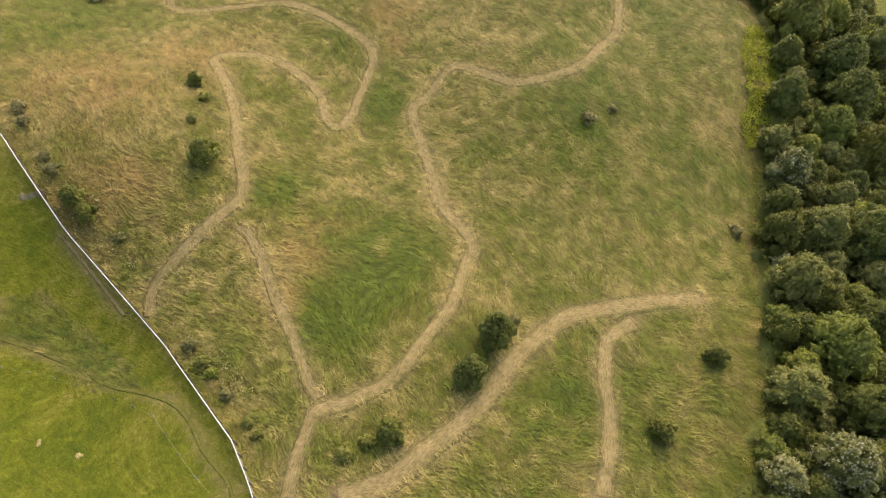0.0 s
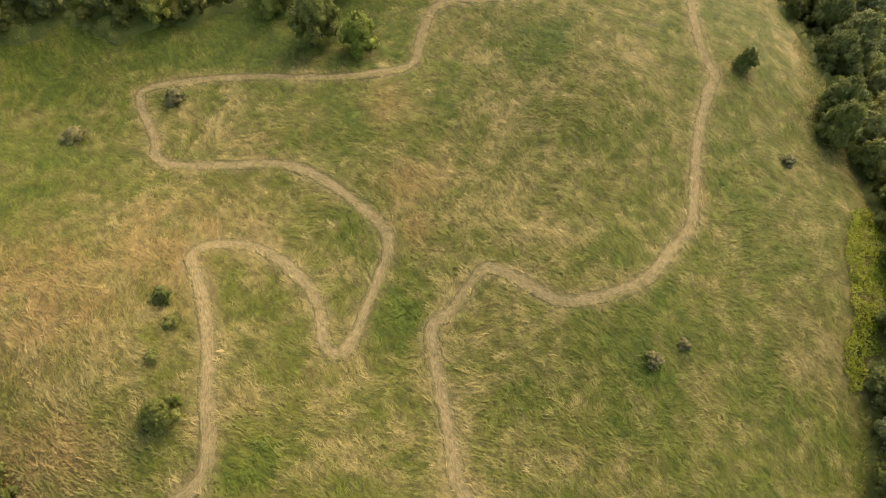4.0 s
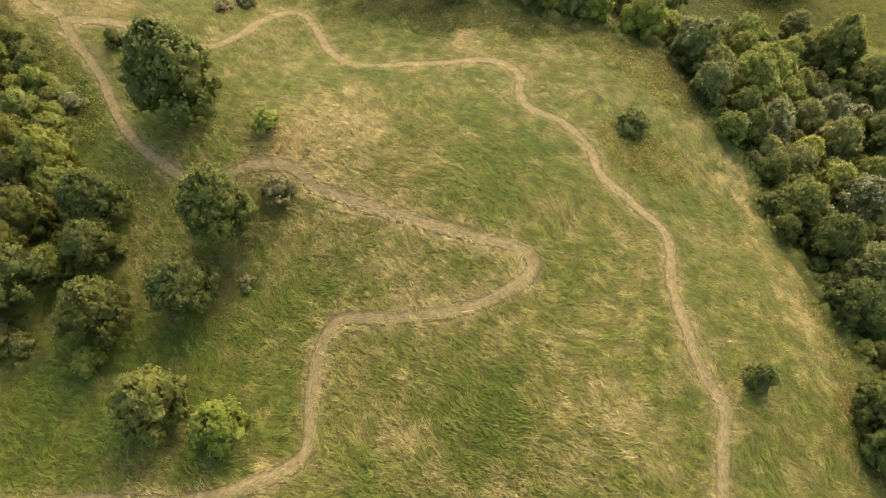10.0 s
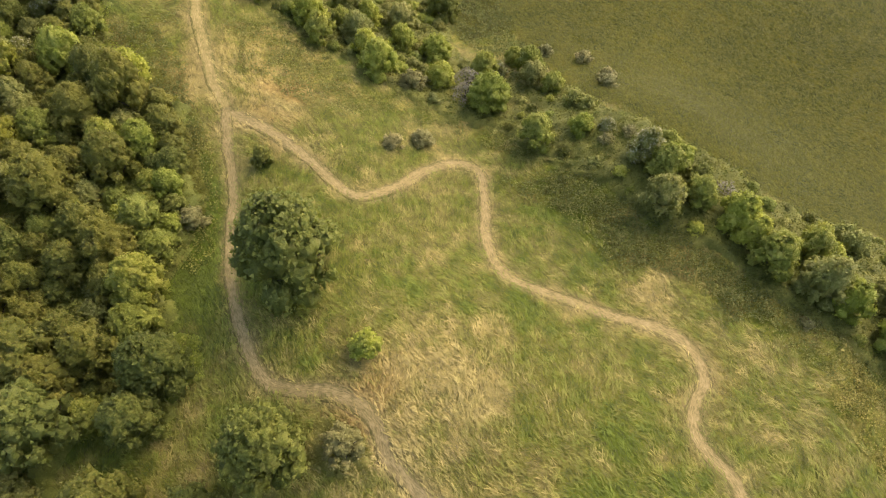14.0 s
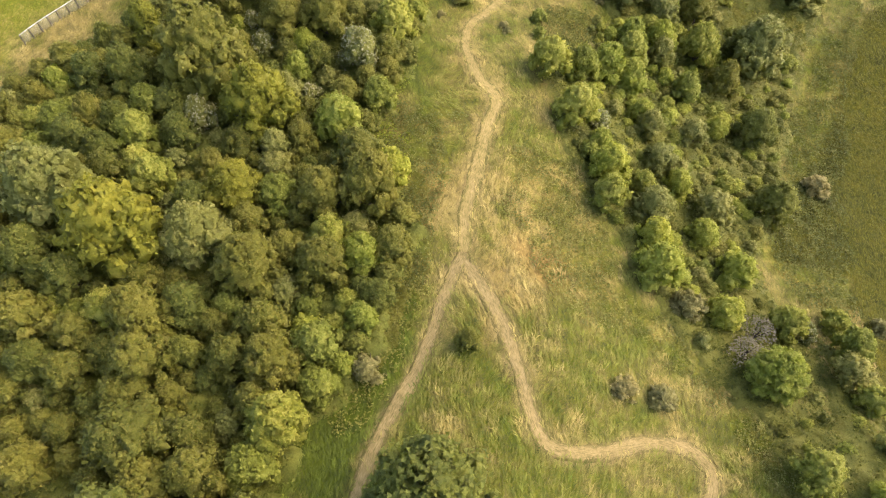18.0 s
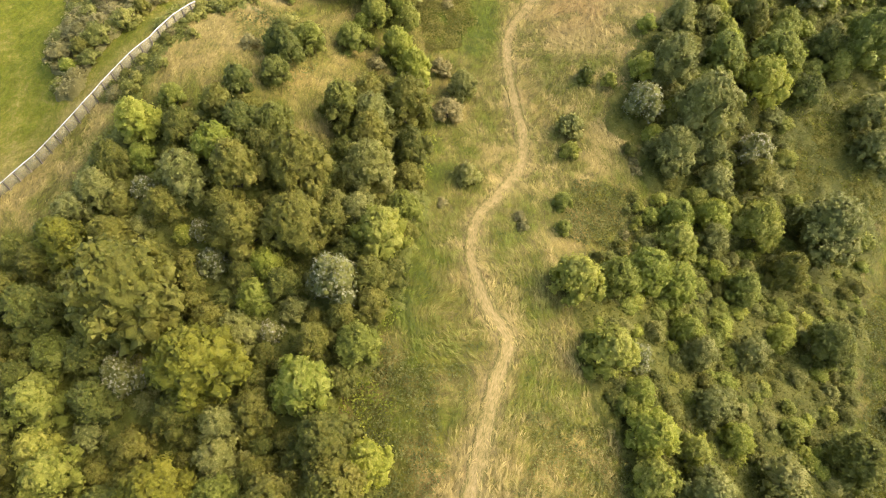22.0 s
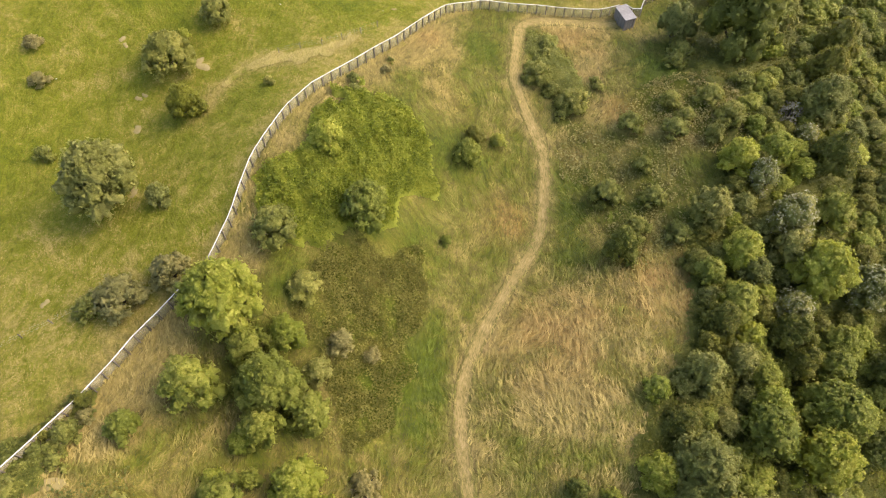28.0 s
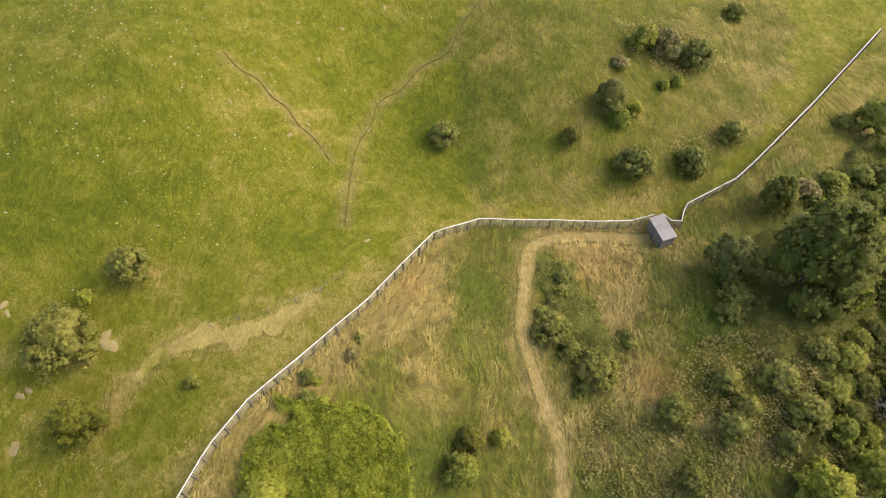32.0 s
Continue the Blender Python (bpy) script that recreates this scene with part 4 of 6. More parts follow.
def plain_material(name, low, high, scale=6.0, rough=0.8, metal=0.0, stretch=(1, 1, 1), bump=0.2):
    m, t, bsdf, add, link = nodes_of(name)
    co, mp = add("TexCoord"), add("Mapping")
    mp.inputs["Scale"].default_value = stretch
    n = add("TexNoise", Scale=scale, Detail=6, Roughness=0.65)
    own = add("ObjectInfo").outputs["Random"]
    link(co.outputs["Object"], mp.inputs[0]), link(mp.outputs[0], n.inputs["Vector"])
    v = maths(t, link, "MULTIPLY_ADD", own, 0.3, maths(t, link, "SUBTRACT", n.outputs[0], 0.15))
    link(ramp(add, link, v, [(0.25, low), (0.75, high)]), bsdf.inputs["Base Color"])
    bsdf.inputs["Roughness"].default_value, bsdf.inputs["Metallic"].default_value = rough, metal
    b = add("Bump", Strength=bump, Distance=0.02)
    link(n.outputs[0], b.inputs["Height"]), link(b.outputs[0], bsdf.inputs["Normal"])
    return m


def mesh_material():
    """Fine woven wire: half of what lies behind shows through."""
    m, t, bsdf, add, link = nodes_of("woven_wire_mesh")
    bsdf.inputs["Base Color"].default_value = (0.35, 0.315, 0.19, 1)
    bsdf.inputs["Roughness"].default_value = 0.6
    bsdf.inputs["Specular IOR Level"].default_value = 0.1
    clear, mix = add("BsdfTransparent"), add("MixShader")
    mix.inputs[0].default_value = 0.38
    link(clear.outputs[0], mix.inputs[1]), link(bsdf.outputs[0], mix.inputs[2])
    link(mix.outputs[0], t.nodes["Material Output"].inputs[0])
    return m


GROUND, GRASS = ground_material(), grass_material("long_grass_blades", GREEN_STOPS, 0.36, 0.2)
PASTURE_GRASS = grass_material("pasture_grass_blades", PASTURE_STOPS, 0.26, 0.4)
EARTH = earth_material("trodden_brown_earth", [(0.0, (0.10, 0.088, 0.027)), (0.25, (0.175, 0.134, 0.053)), (0.5, (0.25, 0.188, 0.084)), (0.9, (0.345, 0.264, 0.126))])
TRAIL = earth_material("trodden_pasture", [(0.0, (0.07, 0.078, 0.01)), (0.3, (0.11, 0.105, 0.022)), (0.6, (0.15, 0.13, 0.04)), (0.9, (0.21, 0.17, 0.075))])
DUST = earth_material("pale_dry_earth", [(0.0, (0.15, 0.12, 0.04)), (0.3, (0.22, 0.18, 0.075)), (0.8, (0.32, 0.265, 0.13))])
STRAW = earth_material("mown_straw_on_earth", [(0.0, (0.10, 0.095, 0.025)), (0.25, (0.185, 0.145, 0.05)), (0.5, (0.265, 0.2, 0.085)), (0.9, (0.365, 0.285, 0.135))])
LEAVES = {
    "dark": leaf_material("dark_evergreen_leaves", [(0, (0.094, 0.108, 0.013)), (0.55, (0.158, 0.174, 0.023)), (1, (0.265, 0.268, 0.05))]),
    "green": leaf_material("mid_green_leaves", [(0, (0.153, 0.176, 0.0178)), (0.55, (0.247, 0.264, 0.0315)), (1, (0.391, 0.385, 0.0723))]),
    "olive": leaf_material("olive_leaves", [(0, (0.107, 0.115, 0.0121)), (0.55, (0.167, 0.168, 0.0186)), (1, (0.268, 0.249, 0.0458))]),
    "lime": leaf_material("yellow_green_leaves", [(0, (0.191, 0.219, 0.0184)), (0.55, (0.289, 0.315, 0.0313)), (1, (0.439, 0.432, 0.0783))]),
    "bramble": leaf_material("yellow_green_bramble_leaves", [(0, (0.149, 0.177, 0.00994)), (0.5, (0.272, 0.301, 0.0174)), (1, (0.447, 0.434, 0.0521))]),
    "weed": leaf_material("bright_yellow_green_weeds", [(0, (0.26, 0.275, 0.01)), (0.6, (0.37, 0.375, 0.018)), (1, (0.48, 0.46, 0.05))]),
    "mat": leaf_material("green_bramble_mat_leaves", [(0, (0.0765, 0.09, 0.0144)), (0.5, (0.135, 0.146, 0.027)), (1, (0.234, 0.225, 0.0585))]),
    "scrub": leaf_material("olive_brown_scrub_leaves", [(0, (0.118, 0.115, 0.0168)), (0.5, (0.19, 0.179, 0.0291)), (1, (0.297, 0.269, 0.0627))]),
    "gorse": leaf_material("dull_olive_scrub_leaves", [(0, (0.141, 0.151, 0.0216)), (0.55, (0.224, 0.23, 0.0373)), (1, (0.366, 0.348, 0.0807))]),
    "grey": leaf_material("grey_green_leaves", [(0, (0.146, 0.156, 0.0252)), (0.55, (0.229, 0.231, 0.0464)), (1, (0.367, 0.351, 0.0994))]),
    "pale": leaf_material("cream_blossom", [(0, (0.154, 0.165, 0.033)), (0.4, (0.22, 0.222, 0.065)), (0.68, (0.36, 0.345, 0.165)), (1, (0.52, 0.49, 0.3))]),
    "rusty": leaf_material("rusty_olive_leaves", [(0, (0.108, 0.116, 0.008)), (0.55, (0.186, 0.19, 0.013)), (1, (0.29, 0.278, 0.028))]),
    "brown": leaf_material("brown_green_scrub_leaves", [(0, (0.161, 0.147, 0.0414)), (0.55, (0.259, 0.231, 0.0713)), (1, (0.4, 0.346, 0.13))]),
    "rush": leaf_material("olive_rush_blades", [(0, (0.0605, 0.0693, 0.0011)), (0.5, (0.115, 0.117, 0.0022)), (1, (0.231, 0.198, 0.011))]),
    "bare": leaf_material("bare_grey_twigs", [(0, (0.17, 0.145, 0.09)), (1, (0.33, 0.30, 0.21))]),
}
BARK = plain_material("rough_bark", (0.04, 0.032, 0.02), (0.10, 0.08, 0.055), 5, 0.9, stretch=(1, 1, 0.2))
POST = plain_material("weathered_fence_post", (0.07, 0.055, 0.042), (0.19, 0.16, 0.13), 7, 0.85, stretch=(1, 1, 0.15))
HOOD = plain_material("white_painted_steel", (0.44, 0.43, 0.40), (0.60, 0.59, 0.56), 3, 0.45, 0.0)
TIMBER = plain_material("weathered_grey_boards", (0.10, 0.09, 0.075), (0.23, 0.205, 0.175), 4, 0.85, stretch=(1, 1, 0.1))
ROOF = plain_material("grey_roof_sheet", (0.15, 0.14, 0.13), (0.26, 0.245, 0.23), 3, 0.75)
WIRE = plain_material("galvanised_wire", (0.35, 0.35, 0.34), (0.5, 0.5, 0.48), 8, 0.4, 0.8)
PETAL = plain_material("white_flower_heads", (0.35, 0.36, 0.25), (0.6, 0.6, 0.48), 4, 0.8)
MESH = mesh_material()


# ---- mesh helpers ----
def mesh_of(name, verts, faces, material, floats=None, smooth=False, second=None):
    """verts: n x 3; faces: n x 3 or n x 4 indices, or a list of such arrays; second: a material for the last of them."""
    faces = faces if isinstance(faces, list) else [faces]
    me = bpy.data.meshes.new(name)
    verts = np.asarray(verts, np.float32)
    loops = np.concatenate([np.asarray(f, np.int32).ravel() for f in faces])
    sizes = np.concatenate([np.full(len(f), np.asarray(f).shape[1], np.int32) for f in faces])
    me.vertices.add(len(verts)), me.loops.add(len(loops)), me.polygons.add(len(sizes))
    me.vertices.foreach_set("co", verts.ravel())
    me.loops.foreach_set("vertex_index", loops)
    me.polygons.foreach_set("loop_start", np.r_[0, np.cumsum(sizes)[:-1]].astype(np.int32))
    me.polygons.foreach_set("loop_total", sizes)
    if smooth:
        me.polygons.foreach_set("use_smooth", np.ones(len(sizes), bool))
    for key, values in (floats or {}).items():
        me.attributes.new(key, "FLOAT", "POINT").data.foreach_set("value", np.asarray(values, np.float32))
    me.materials.append(material)
    if second:
        me.materials.append(second)
        me.polygons.foreach_set("material_index", np.r_[np.zeros(len(sizes) - len(faces[-1]), np.int32), np.ones(len(faces[-1]), np.int32)])
    me.update(calc_edges=True)
    return me


def part(name, data, parent, label=""):
    ob = new(name, data)
    ob.parent = parent
    return tagged(ob, label)


def box(x0, x1, y0, y1, z0, z1):
    v = np.array([(x, y, z) for z in (z0, z1) for y in (y0, y1) for x in (x0, x1)], float)
    return v, np.array([(0, 2, 3, 1), (4, 5, 7, 6), (0, 1, 5, 4), (2, 6, 7, 3), (0, 4, 6, 2), (1, 3, 7, 5)])


def bevelled(v, material, name, width=0.01):
    """A box with its edges taken off."""
    bm = bmesh.new()
    vs = [bm.verts.new(p) for p in v[0]]
    for q in v[1]:
        bm.faces.new([vs[k] for k in q])
    bmesh.ops.recalc_face_normals(bm, faces=bm.faces)
    bmesh.ops.bevel(bm, geom=bm.edges[:], offset=width, segments=1, affect="EDGES")
    me = bpy.data.meshes.new(name)
    bm.to_mesh(me)
    bm.free()
    me.materials.append(material)
    return me


def tubes(runs, sides=6):
    """Tapered tubes along runs of (point, radius)."""
    vs, fs, base = [], [], 0
    for run in runs:
        for p, r in run:
            a = np.arange(sides) * 2 * np.pi / sides
            vs.append(np.stack([p[0] + r * np.cos(a), p[1] + r * np.sin(a), np.full(sides, p[2])], 1))
        for k in range(len(run) - 1):
            i = base + k * sides + np.arange(sides)
            j = base + k * sides + (np.arange(sides) + 1) % sides
            fs.append(np.stack([i, j, j + sides, i + sides], 1))
        base += len(run) * sides
    return np.concatenate(vs), np.concatenate(fs)


# ---- ground ----
def spread(lo, hi, step, reach):
    core = np.arange(lo, hi + step, step)
    grow = np.cumsum(step * 1.22 ** np.arange(1, 60))
    grow = grow[grow < reach]
    return np.r_[lo - grow[::-1], core, core[-1] + grow]


gx, gy = spread(-285, 88, 1.05, 2600), spread(-15, 385, 1.05, 2600)
mx, my = np.meshgrid(gx, gy)
fx, fy = mx.ravel(), my.ravel()
dry, pasture, field, bare = cover(fx, fy)
ruts = np.clip(1.2 - np.abs(off_track(fx, fy)) / 2, 0, 1) * (off_track(fx, fy) < 0)
far = np.clip((np.hypot(fx + 100, fy - 180) - 300) / 1500, 0, 1)
gz = height(fx, fy) + 0.12 * (fbm(fx, fy, 1.7, 12) - 0.5) * (1 - 0.6 * pasture) - 0.05 * ruts + far * (80 * fbm(fx, fy, 700, 3) - 40)
k = np.arange(len(gx) * (len(gy) - 1)).reshape(len(gy) - 1, len(gx))[:, :-1].ravel()
quads = np.stack([k, k + 1, k + 1 + len(gx), k + len(gx)], 1)
tagged(new("ground", mesh_of("ground", np.stack([fx, fy, gz], 1), quads, GROUND, dict(dry=dry, pasture=pasture, field=field, bare=bare, rust=rusty(fx, fy), across=lay(fx, fy)[0], along=lay(fx, fy)[1]), True)),
       "rolling hillside of long half-dry grass and green pasture", "ground", kind="structure")


def rest(x, y):
    return float(height(x, y))


# ---- tracks ----
def lay_track(way, half, seed, lift, label, material):
    d = np.gradient(way, axis=0)
    d /= np.hypot(d[:, 0], d[:, 1])[:, None] + 1e-9
    side = np.stack([-d[:, 1], d[:, 0]], 1)
    run = np.arange(len(way)) * 0.4
    across = np.array([-1.25, -1.0, -0.75, -0.5, -0.2, 0.2, 0.5, 0.75, 1.0, 1.25])
    profile = np.array([-0.05, 0.045, 0.06, 0.03, 0.07, 0.07, 0.03, 0.06, 0.045, -0.05]) + lift
    vs, verge, lane = [], [], []
    for a, lift_a in zip(across, profile):
        w = half * (1 + 0.7 * (fbm(run, run * 0 + a, 3.0, seed) - 0.5) + 0.5 * (fbm(run, run * 0 + a * 3, 0.9, seed + 4) - 0.5))
        p = way + side * (a * w)[:, None]
        vs.append(np.c_[p, height(p[:, 0], p[:, 1]) + lift_a])
        verge.append(np.full(len(way), min(1.0, abs(a)) ** 3 + 0.2 * (abs(a) < 0.3)))
        lane.append(np.full(len(way), a))
    n = len(way)
    i = (np.arange(len(across) - 1)[:, None] * n + np.arange(n - 1)).ravel()
    me = mesh_of("track", np.concatenate(vs), np.stack([i, i + 1, i + 1 + n, i + n], 1), material, dict(verge=np.concatenate(verge), across=np.concatenate(lane) * half, along=np.tile(run, len(across)) + 50 * seed), True)
    tagged(new("track", me), label, "track", "tracks on the hill", "structure")


TRACK_LABELS = ["wide worn track of dry mown grass and earth", "short worn track branching down through long grass", "narrow bare-earth track winding over grassy knolls",
                "looping bare-earth track through half-dry grass", "straw-coloured vehicle track along the grassy ridge", "faint trodden line through long dry grass",
                "narrow trodden path across green pasture", "narrow trodden path beside the tall fence", "worn track at the edge of the olive field",
                "narrow stock trail over green pasture", "narrow stock trail winding up green pasture"]
for n, ((way, half), text) in enumerate(zip(TRACKS, TRACK_LABELS)):
    lay_track(way, half, 100 + 7 * n, 0.008 * n, text, TRAIL if "stock trail" in text or "field" in text or "pasture" in text else STRAW if "straw" in text else EARTH)


# ---- woods and bushes ----
rng = np.random.default_rng(7)


def crown_mesh(kind, size, seed):
    """A crown about size metres wide, its base at z = 0: a few domes of foliage, each knobbed with leafy clumps and covered with leaf sprays."""
    r = np.random.default_rng(seed)
    R = size / 2
    tall = {"dark": 1.08, "olive": 1.05, "rusty": 1.0, "lime": 0.96, "brown": 0.62, "gorse": 0.7, "bare": 0.8}.get(kind, 1.0)
    loose = kind in ("brown", "gorse", "bare")
    if size < 4.2:
        tall *= 0.86
    H = tall * size
    count, pitch, spray = {2.4: (7, 0.4, 0.12), 3.8: (10, 0.48, 0.14), 6.2: (15, 0.74, 0.17), 9.5: (24, 0.95, 0.2)}[size]
    wide, high = (0.5, 0.36) if loose else (0.6, 0.44)
    domes = [(np.array([0, 0, H * (1 - high)]), R * wide, H * high)]
    turn = r.uniform(0, 6.28)
    for k in range(count):
        a = turn + k * 2.39996 + r.uniform(-0.3, 0.3)
        rr = R * r.uniform(0.75, 1.25) * 1.5 / math.sqrt(count + 5) * (r.uniform(0.7, 1.15) if loose else 1)
        hh = rr * r.uniform(0.9, 1.3) * tall
        rise = 0.92 - 0.62 * (k + 0.5) / count + r.uniform(-0.08, 0.08)
        out = R * r.uniform(0.86, 1.08) * math.sqrt(max(0.02, 1 - (max(rise - 0.42, 0) / 0.55) ** 2)) - rr * 0.9
        domes.append((np.array([out * math.cos(a), out * math.sin(a), max(rise * H - hh * 0.7, hh * 0.5)]), rr, hh))
    sprays, tones, shells, shades, quads, nq = [], [], [], [], [], 0
    for n, (c, rr, hh) in enumerate(domes):
        m = max(10, int(9.5 * rr * max(rr, hh) / (pitch * pitch)))
        k = np.arange(m) + 0.5
        up, az = 1 - 1.7 * k / m, 2.39996 * k
        e = np.stack([np.sqrt(1 - up * up) * np.cos(az), np.sqrt(1 - up * up) * np.sin(az), up], 1) + r.normal(scale=0.35 * pitch / rr, size=(m, 3))
        e /= np.linalg.norm(e, axis=1)[:, None]
        shade = r.random()
        tone, push = 0.6 * r.random(m) + 0.4 * shade, r.uniform(-0.16, 0.12, m) * pitch / rr
        scale = np.array([rr, rr, hh])

        def skin(d, lift):
            dot = d @ e.T
            near = dot.argmax(1)
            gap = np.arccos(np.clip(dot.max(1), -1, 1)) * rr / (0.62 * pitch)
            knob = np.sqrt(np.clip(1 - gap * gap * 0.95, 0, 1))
            return c + d * scale * (1 + (0.7 * knob - 0.5) * pitch / rr + push[near] + lift * pitch / rr)[:, None], near, knob

        cols, rings = max(9, int(6.28 * rr / (0.5 * pitch))), max(6, int(2.5 * max(rr, hh) / (0.5 * pitch)))
        th, ph = np.meshgrid(np.linspace(0.0, np.pi * 0.82, rings), np.arange(cols) * 2 * np.pi / cols)
        ball = np.stack([np.sin(th) * np.cos(ph), np.sin(th) * np.sin(ph), np.cos(th)], -1).reshape(-1, 3)
        v, near, knob = skin(ball, r.uniform(-0.55, 0.15, len(ball)))
        v += r.uniform(-0.16, 0.16, v.shape) * pitch
        v[:, 2] = np.maximum(v[:, 2], 0.03 * R)
        gi = (np.arange(cols)[:, None] * rings + np.arange(rings - 1)).ravel()
        gj = (((np.arange(cols) + 1) % cols)[:, None] * rings + np.arange(rings - 1)).ravel()
        quad = np.stack([gi, gi + 1, gj + 1, gj], 1)
        d = r.normal(size=(int(84 * rr * max(rr, hh) * (0.18 / spray) ** 2), 3)) + np.array([0, 0, 0.45])
        d /= np.linalg.norm(d, axis=1)[:, None]
        p, own, top = skin(d, r.uniform(-0.25, 0.3, len(d)))
        buried, ok = np.zeros(len(v), bool), (p[:, 2] > 0.06 * R) & (top > 0.25 + 0.3 * r.random(len(p)))
        for q, (c2, r2, h2) in enumerate(domes):
            if q != n:
                buried |= np.linalg.norm((v - c2) / (r2, r2, h2), axis=1) < 0.72
                ok &= np.linalg.norm((p - c2) / (r2, r2, h2), axis=1) > 0.9
        quad = quad[~buried[quad].all(1)]
        # Shell colour drops in the creases between clumps: crevice shade put into the tone.
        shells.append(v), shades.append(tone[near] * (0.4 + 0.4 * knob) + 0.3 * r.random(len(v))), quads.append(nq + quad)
        nq += len(v)
        d, p, own = d[ok], p[ok], own[ok]
        nrm = d / scale * rr + r.normal(scale=0.45, size=d.shape) + np.array([0, 0, 0.25])
        nrm /= np.linalg.norm(nrm, axis=1)[:, None]
        t1 = np.cross(nrm, r.normal(size=d.shape))
        t1 /= np.linalg.norm(t1, axis=1)[:, None]
        t2, w = np.cross(nrm, t1), spray * r.uniform(0.55, 1.35, len(p))[:, None]
        sprays.append(np.stack([p - t1 * w - t2 * w * 0.6, p + t1 * w * 0.9 - t2 * w * 0.45, p + t2 * w * 1.1 + nrm * w * 0.3], 1).reshape(-1, 3))
        tones.append(np.repeat(tone[own], 3))
    v = np.concatenate(sprays)
    faces = [np.arange(len(v)).reshape(-1, 3)]
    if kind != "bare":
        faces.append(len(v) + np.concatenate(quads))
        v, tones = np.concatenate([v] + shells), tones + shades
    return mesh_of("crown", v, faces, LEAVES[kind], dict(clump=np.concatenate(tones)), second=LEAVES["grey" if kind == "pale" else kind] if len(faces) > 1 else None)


def trunk_mesh(size, rise, seed):
    """Trunk and limbs that reach up into a crown size metres wide whose base is at rise."""
    r = np.random.default_rng(seed)
    R = size / 2
    w = 0.035 * size + 0.02
    top = rise + R * 1.0
    lean = r.uniform(-0.05, 0.05, 2) * size
    runs = [[((0, 0, -0.4), w * 1.5), ((0, 0, 0.1), w * 1.15), ((lean[0] * 0.4, lean[1] * 0.4, rise), w), ((lean[0], lean[1], top), w * 0.4)]]
    for k in range(4):
        a = k * 1.57 + r.uniform(-0.3, 0.3)
        h0 = rise * r.uniform(0.5, 1.0) + 0.1
        runs.append([((0, 0, h0), w * 0.6), ((0.35 * R * math.cos(a), 0.35 * R * math.sin(a), h0 + 0.45 * R), w * 0.4), ((0.7 * R * math.cos(a), 0.7 * R * math.sin(a), h0 + 0.9 * R), w * 0.12)])
    return mesh_of("trunk", *tubes(runs), BARK, smooth=True)


SIZES = (2.4, 3.8, 6.2, 9.5)
shared = {}
PLANTS = {
    "dark": ("evergreen_tree", "dense dark green evergreen tree on the grassy slope", "dark green rounded shrub standing in long grass"),
    "green": ("broadleaf_tree", "full mid-green broadleaf tree of the bush", "small mid-green bush in rough grass"),
    "olive": ("olive_green_tree", "olive-green tree with a clumpy rounded crown", "olive-green scrubby bush in the grass"),
    "lime": ("yellow_green_tree", "bright yellow-green tree with a dense crown", "bright yellow-green bush beside darker scrub"),
    "grey": ("grey_green_tree", "grey-green tree with a soft billowing crown", "grey-green bush among rough grass"),
    "pale": ("flowering_tree", "tree covered with pale cream blossom", "small bush with pale cream blossom"),
    "rusty": ("rusty_tree", "broad rusty-olive tree in the closed canopy", "rusty-olive bush in the scrub"),
    "gorse": ("gorse_bush", "wide dull olive scrub bush on the knoll", "dull olive scrub bush standing in dry grass"),
    "brown": ("scrub_bush", "wide brown-green scrub bush in dry grass", "low brown-green scrub bush in dry grass"),
    "bare": ("bare_bush", "leafless grey bush with fine twigs", "leafless grey bush with fine twigs"),
}
SHRUBS = dict(dark="evergreen_shrub", green="broadleaf_shrub", olive="olive_shrub", lime="yellow_green_shrub", grey="grey_green_shrub", pale="flowering_shrub", rusty="rusty_shrub")
standing = []


def plant(kind, x, y, size, group, squat=1.0):
    base = min(SIZES, key=lambda s: abs(math.log(s / size)))
    variant = int(rng.integers(3))
    key = (kind, base, variant)
    shrub = base < 4.2 or kind in ("brown", "bare", "gorse")
    rise = {True: 0.0, False: 0.05}[shrub] * base
    if key not in shared:
        seed = 1000 + 37 * len(shared)
        shared[key] = (trunk_mesh(base, rise, seed), crown_mesh(kind, base, seed))
    name, tree_label, shrub_label = PLANTS[kind]
    if shrub and kind not in ("brown", "bare", "gorse"):
        name = SHRUBS[kind]
    s = size / base
    top = new(name)
    top.empty_display_size = 0.5
    top.matrix_basis = Matrix.Translation((x, y, rest(x, y) - 0.05)) @ pose(0, 0, 0, 0, 0, float(rng.uniform(0, 360))) @ Matrix.Diagonal((s, s, s * squat * float(rng.uniform(0.9, 1.12)), 1))
    tagged(top, shrub_label if shrub else tree_label, "bush" if shrub else "tree", group)
    part("trunk", shared[key][0], top)
    crown = part("crown", shared[key][1], top)
    crown.location.z = rise
    standing.append((x, y, size))


PLANTED = [
    ("dark", DARK_A + DARK_B + DARK_C),
    ("green", GREEN_A + GREEN_B + GREEN_C),
    ("olive", OLIVE_A + OLIVE_B),
    ("lime", LIME_A + LIME_B + LIME_C),
    ("grey", GREY_A + GREY_B + GREY_C),
    ("pale", PALE_A),
    ("rusty", RUSTY_A),
    ("brown", BROWN_A + BROWN_B),
    ("bare", BARE_A),
    ("gorse", GORSE_A + GORSE_B),
]
for kind, rows in PLANTED:
    for x, y, size in rows:
        plant(kind, x, y, size, "single trees and bushes on the hill")

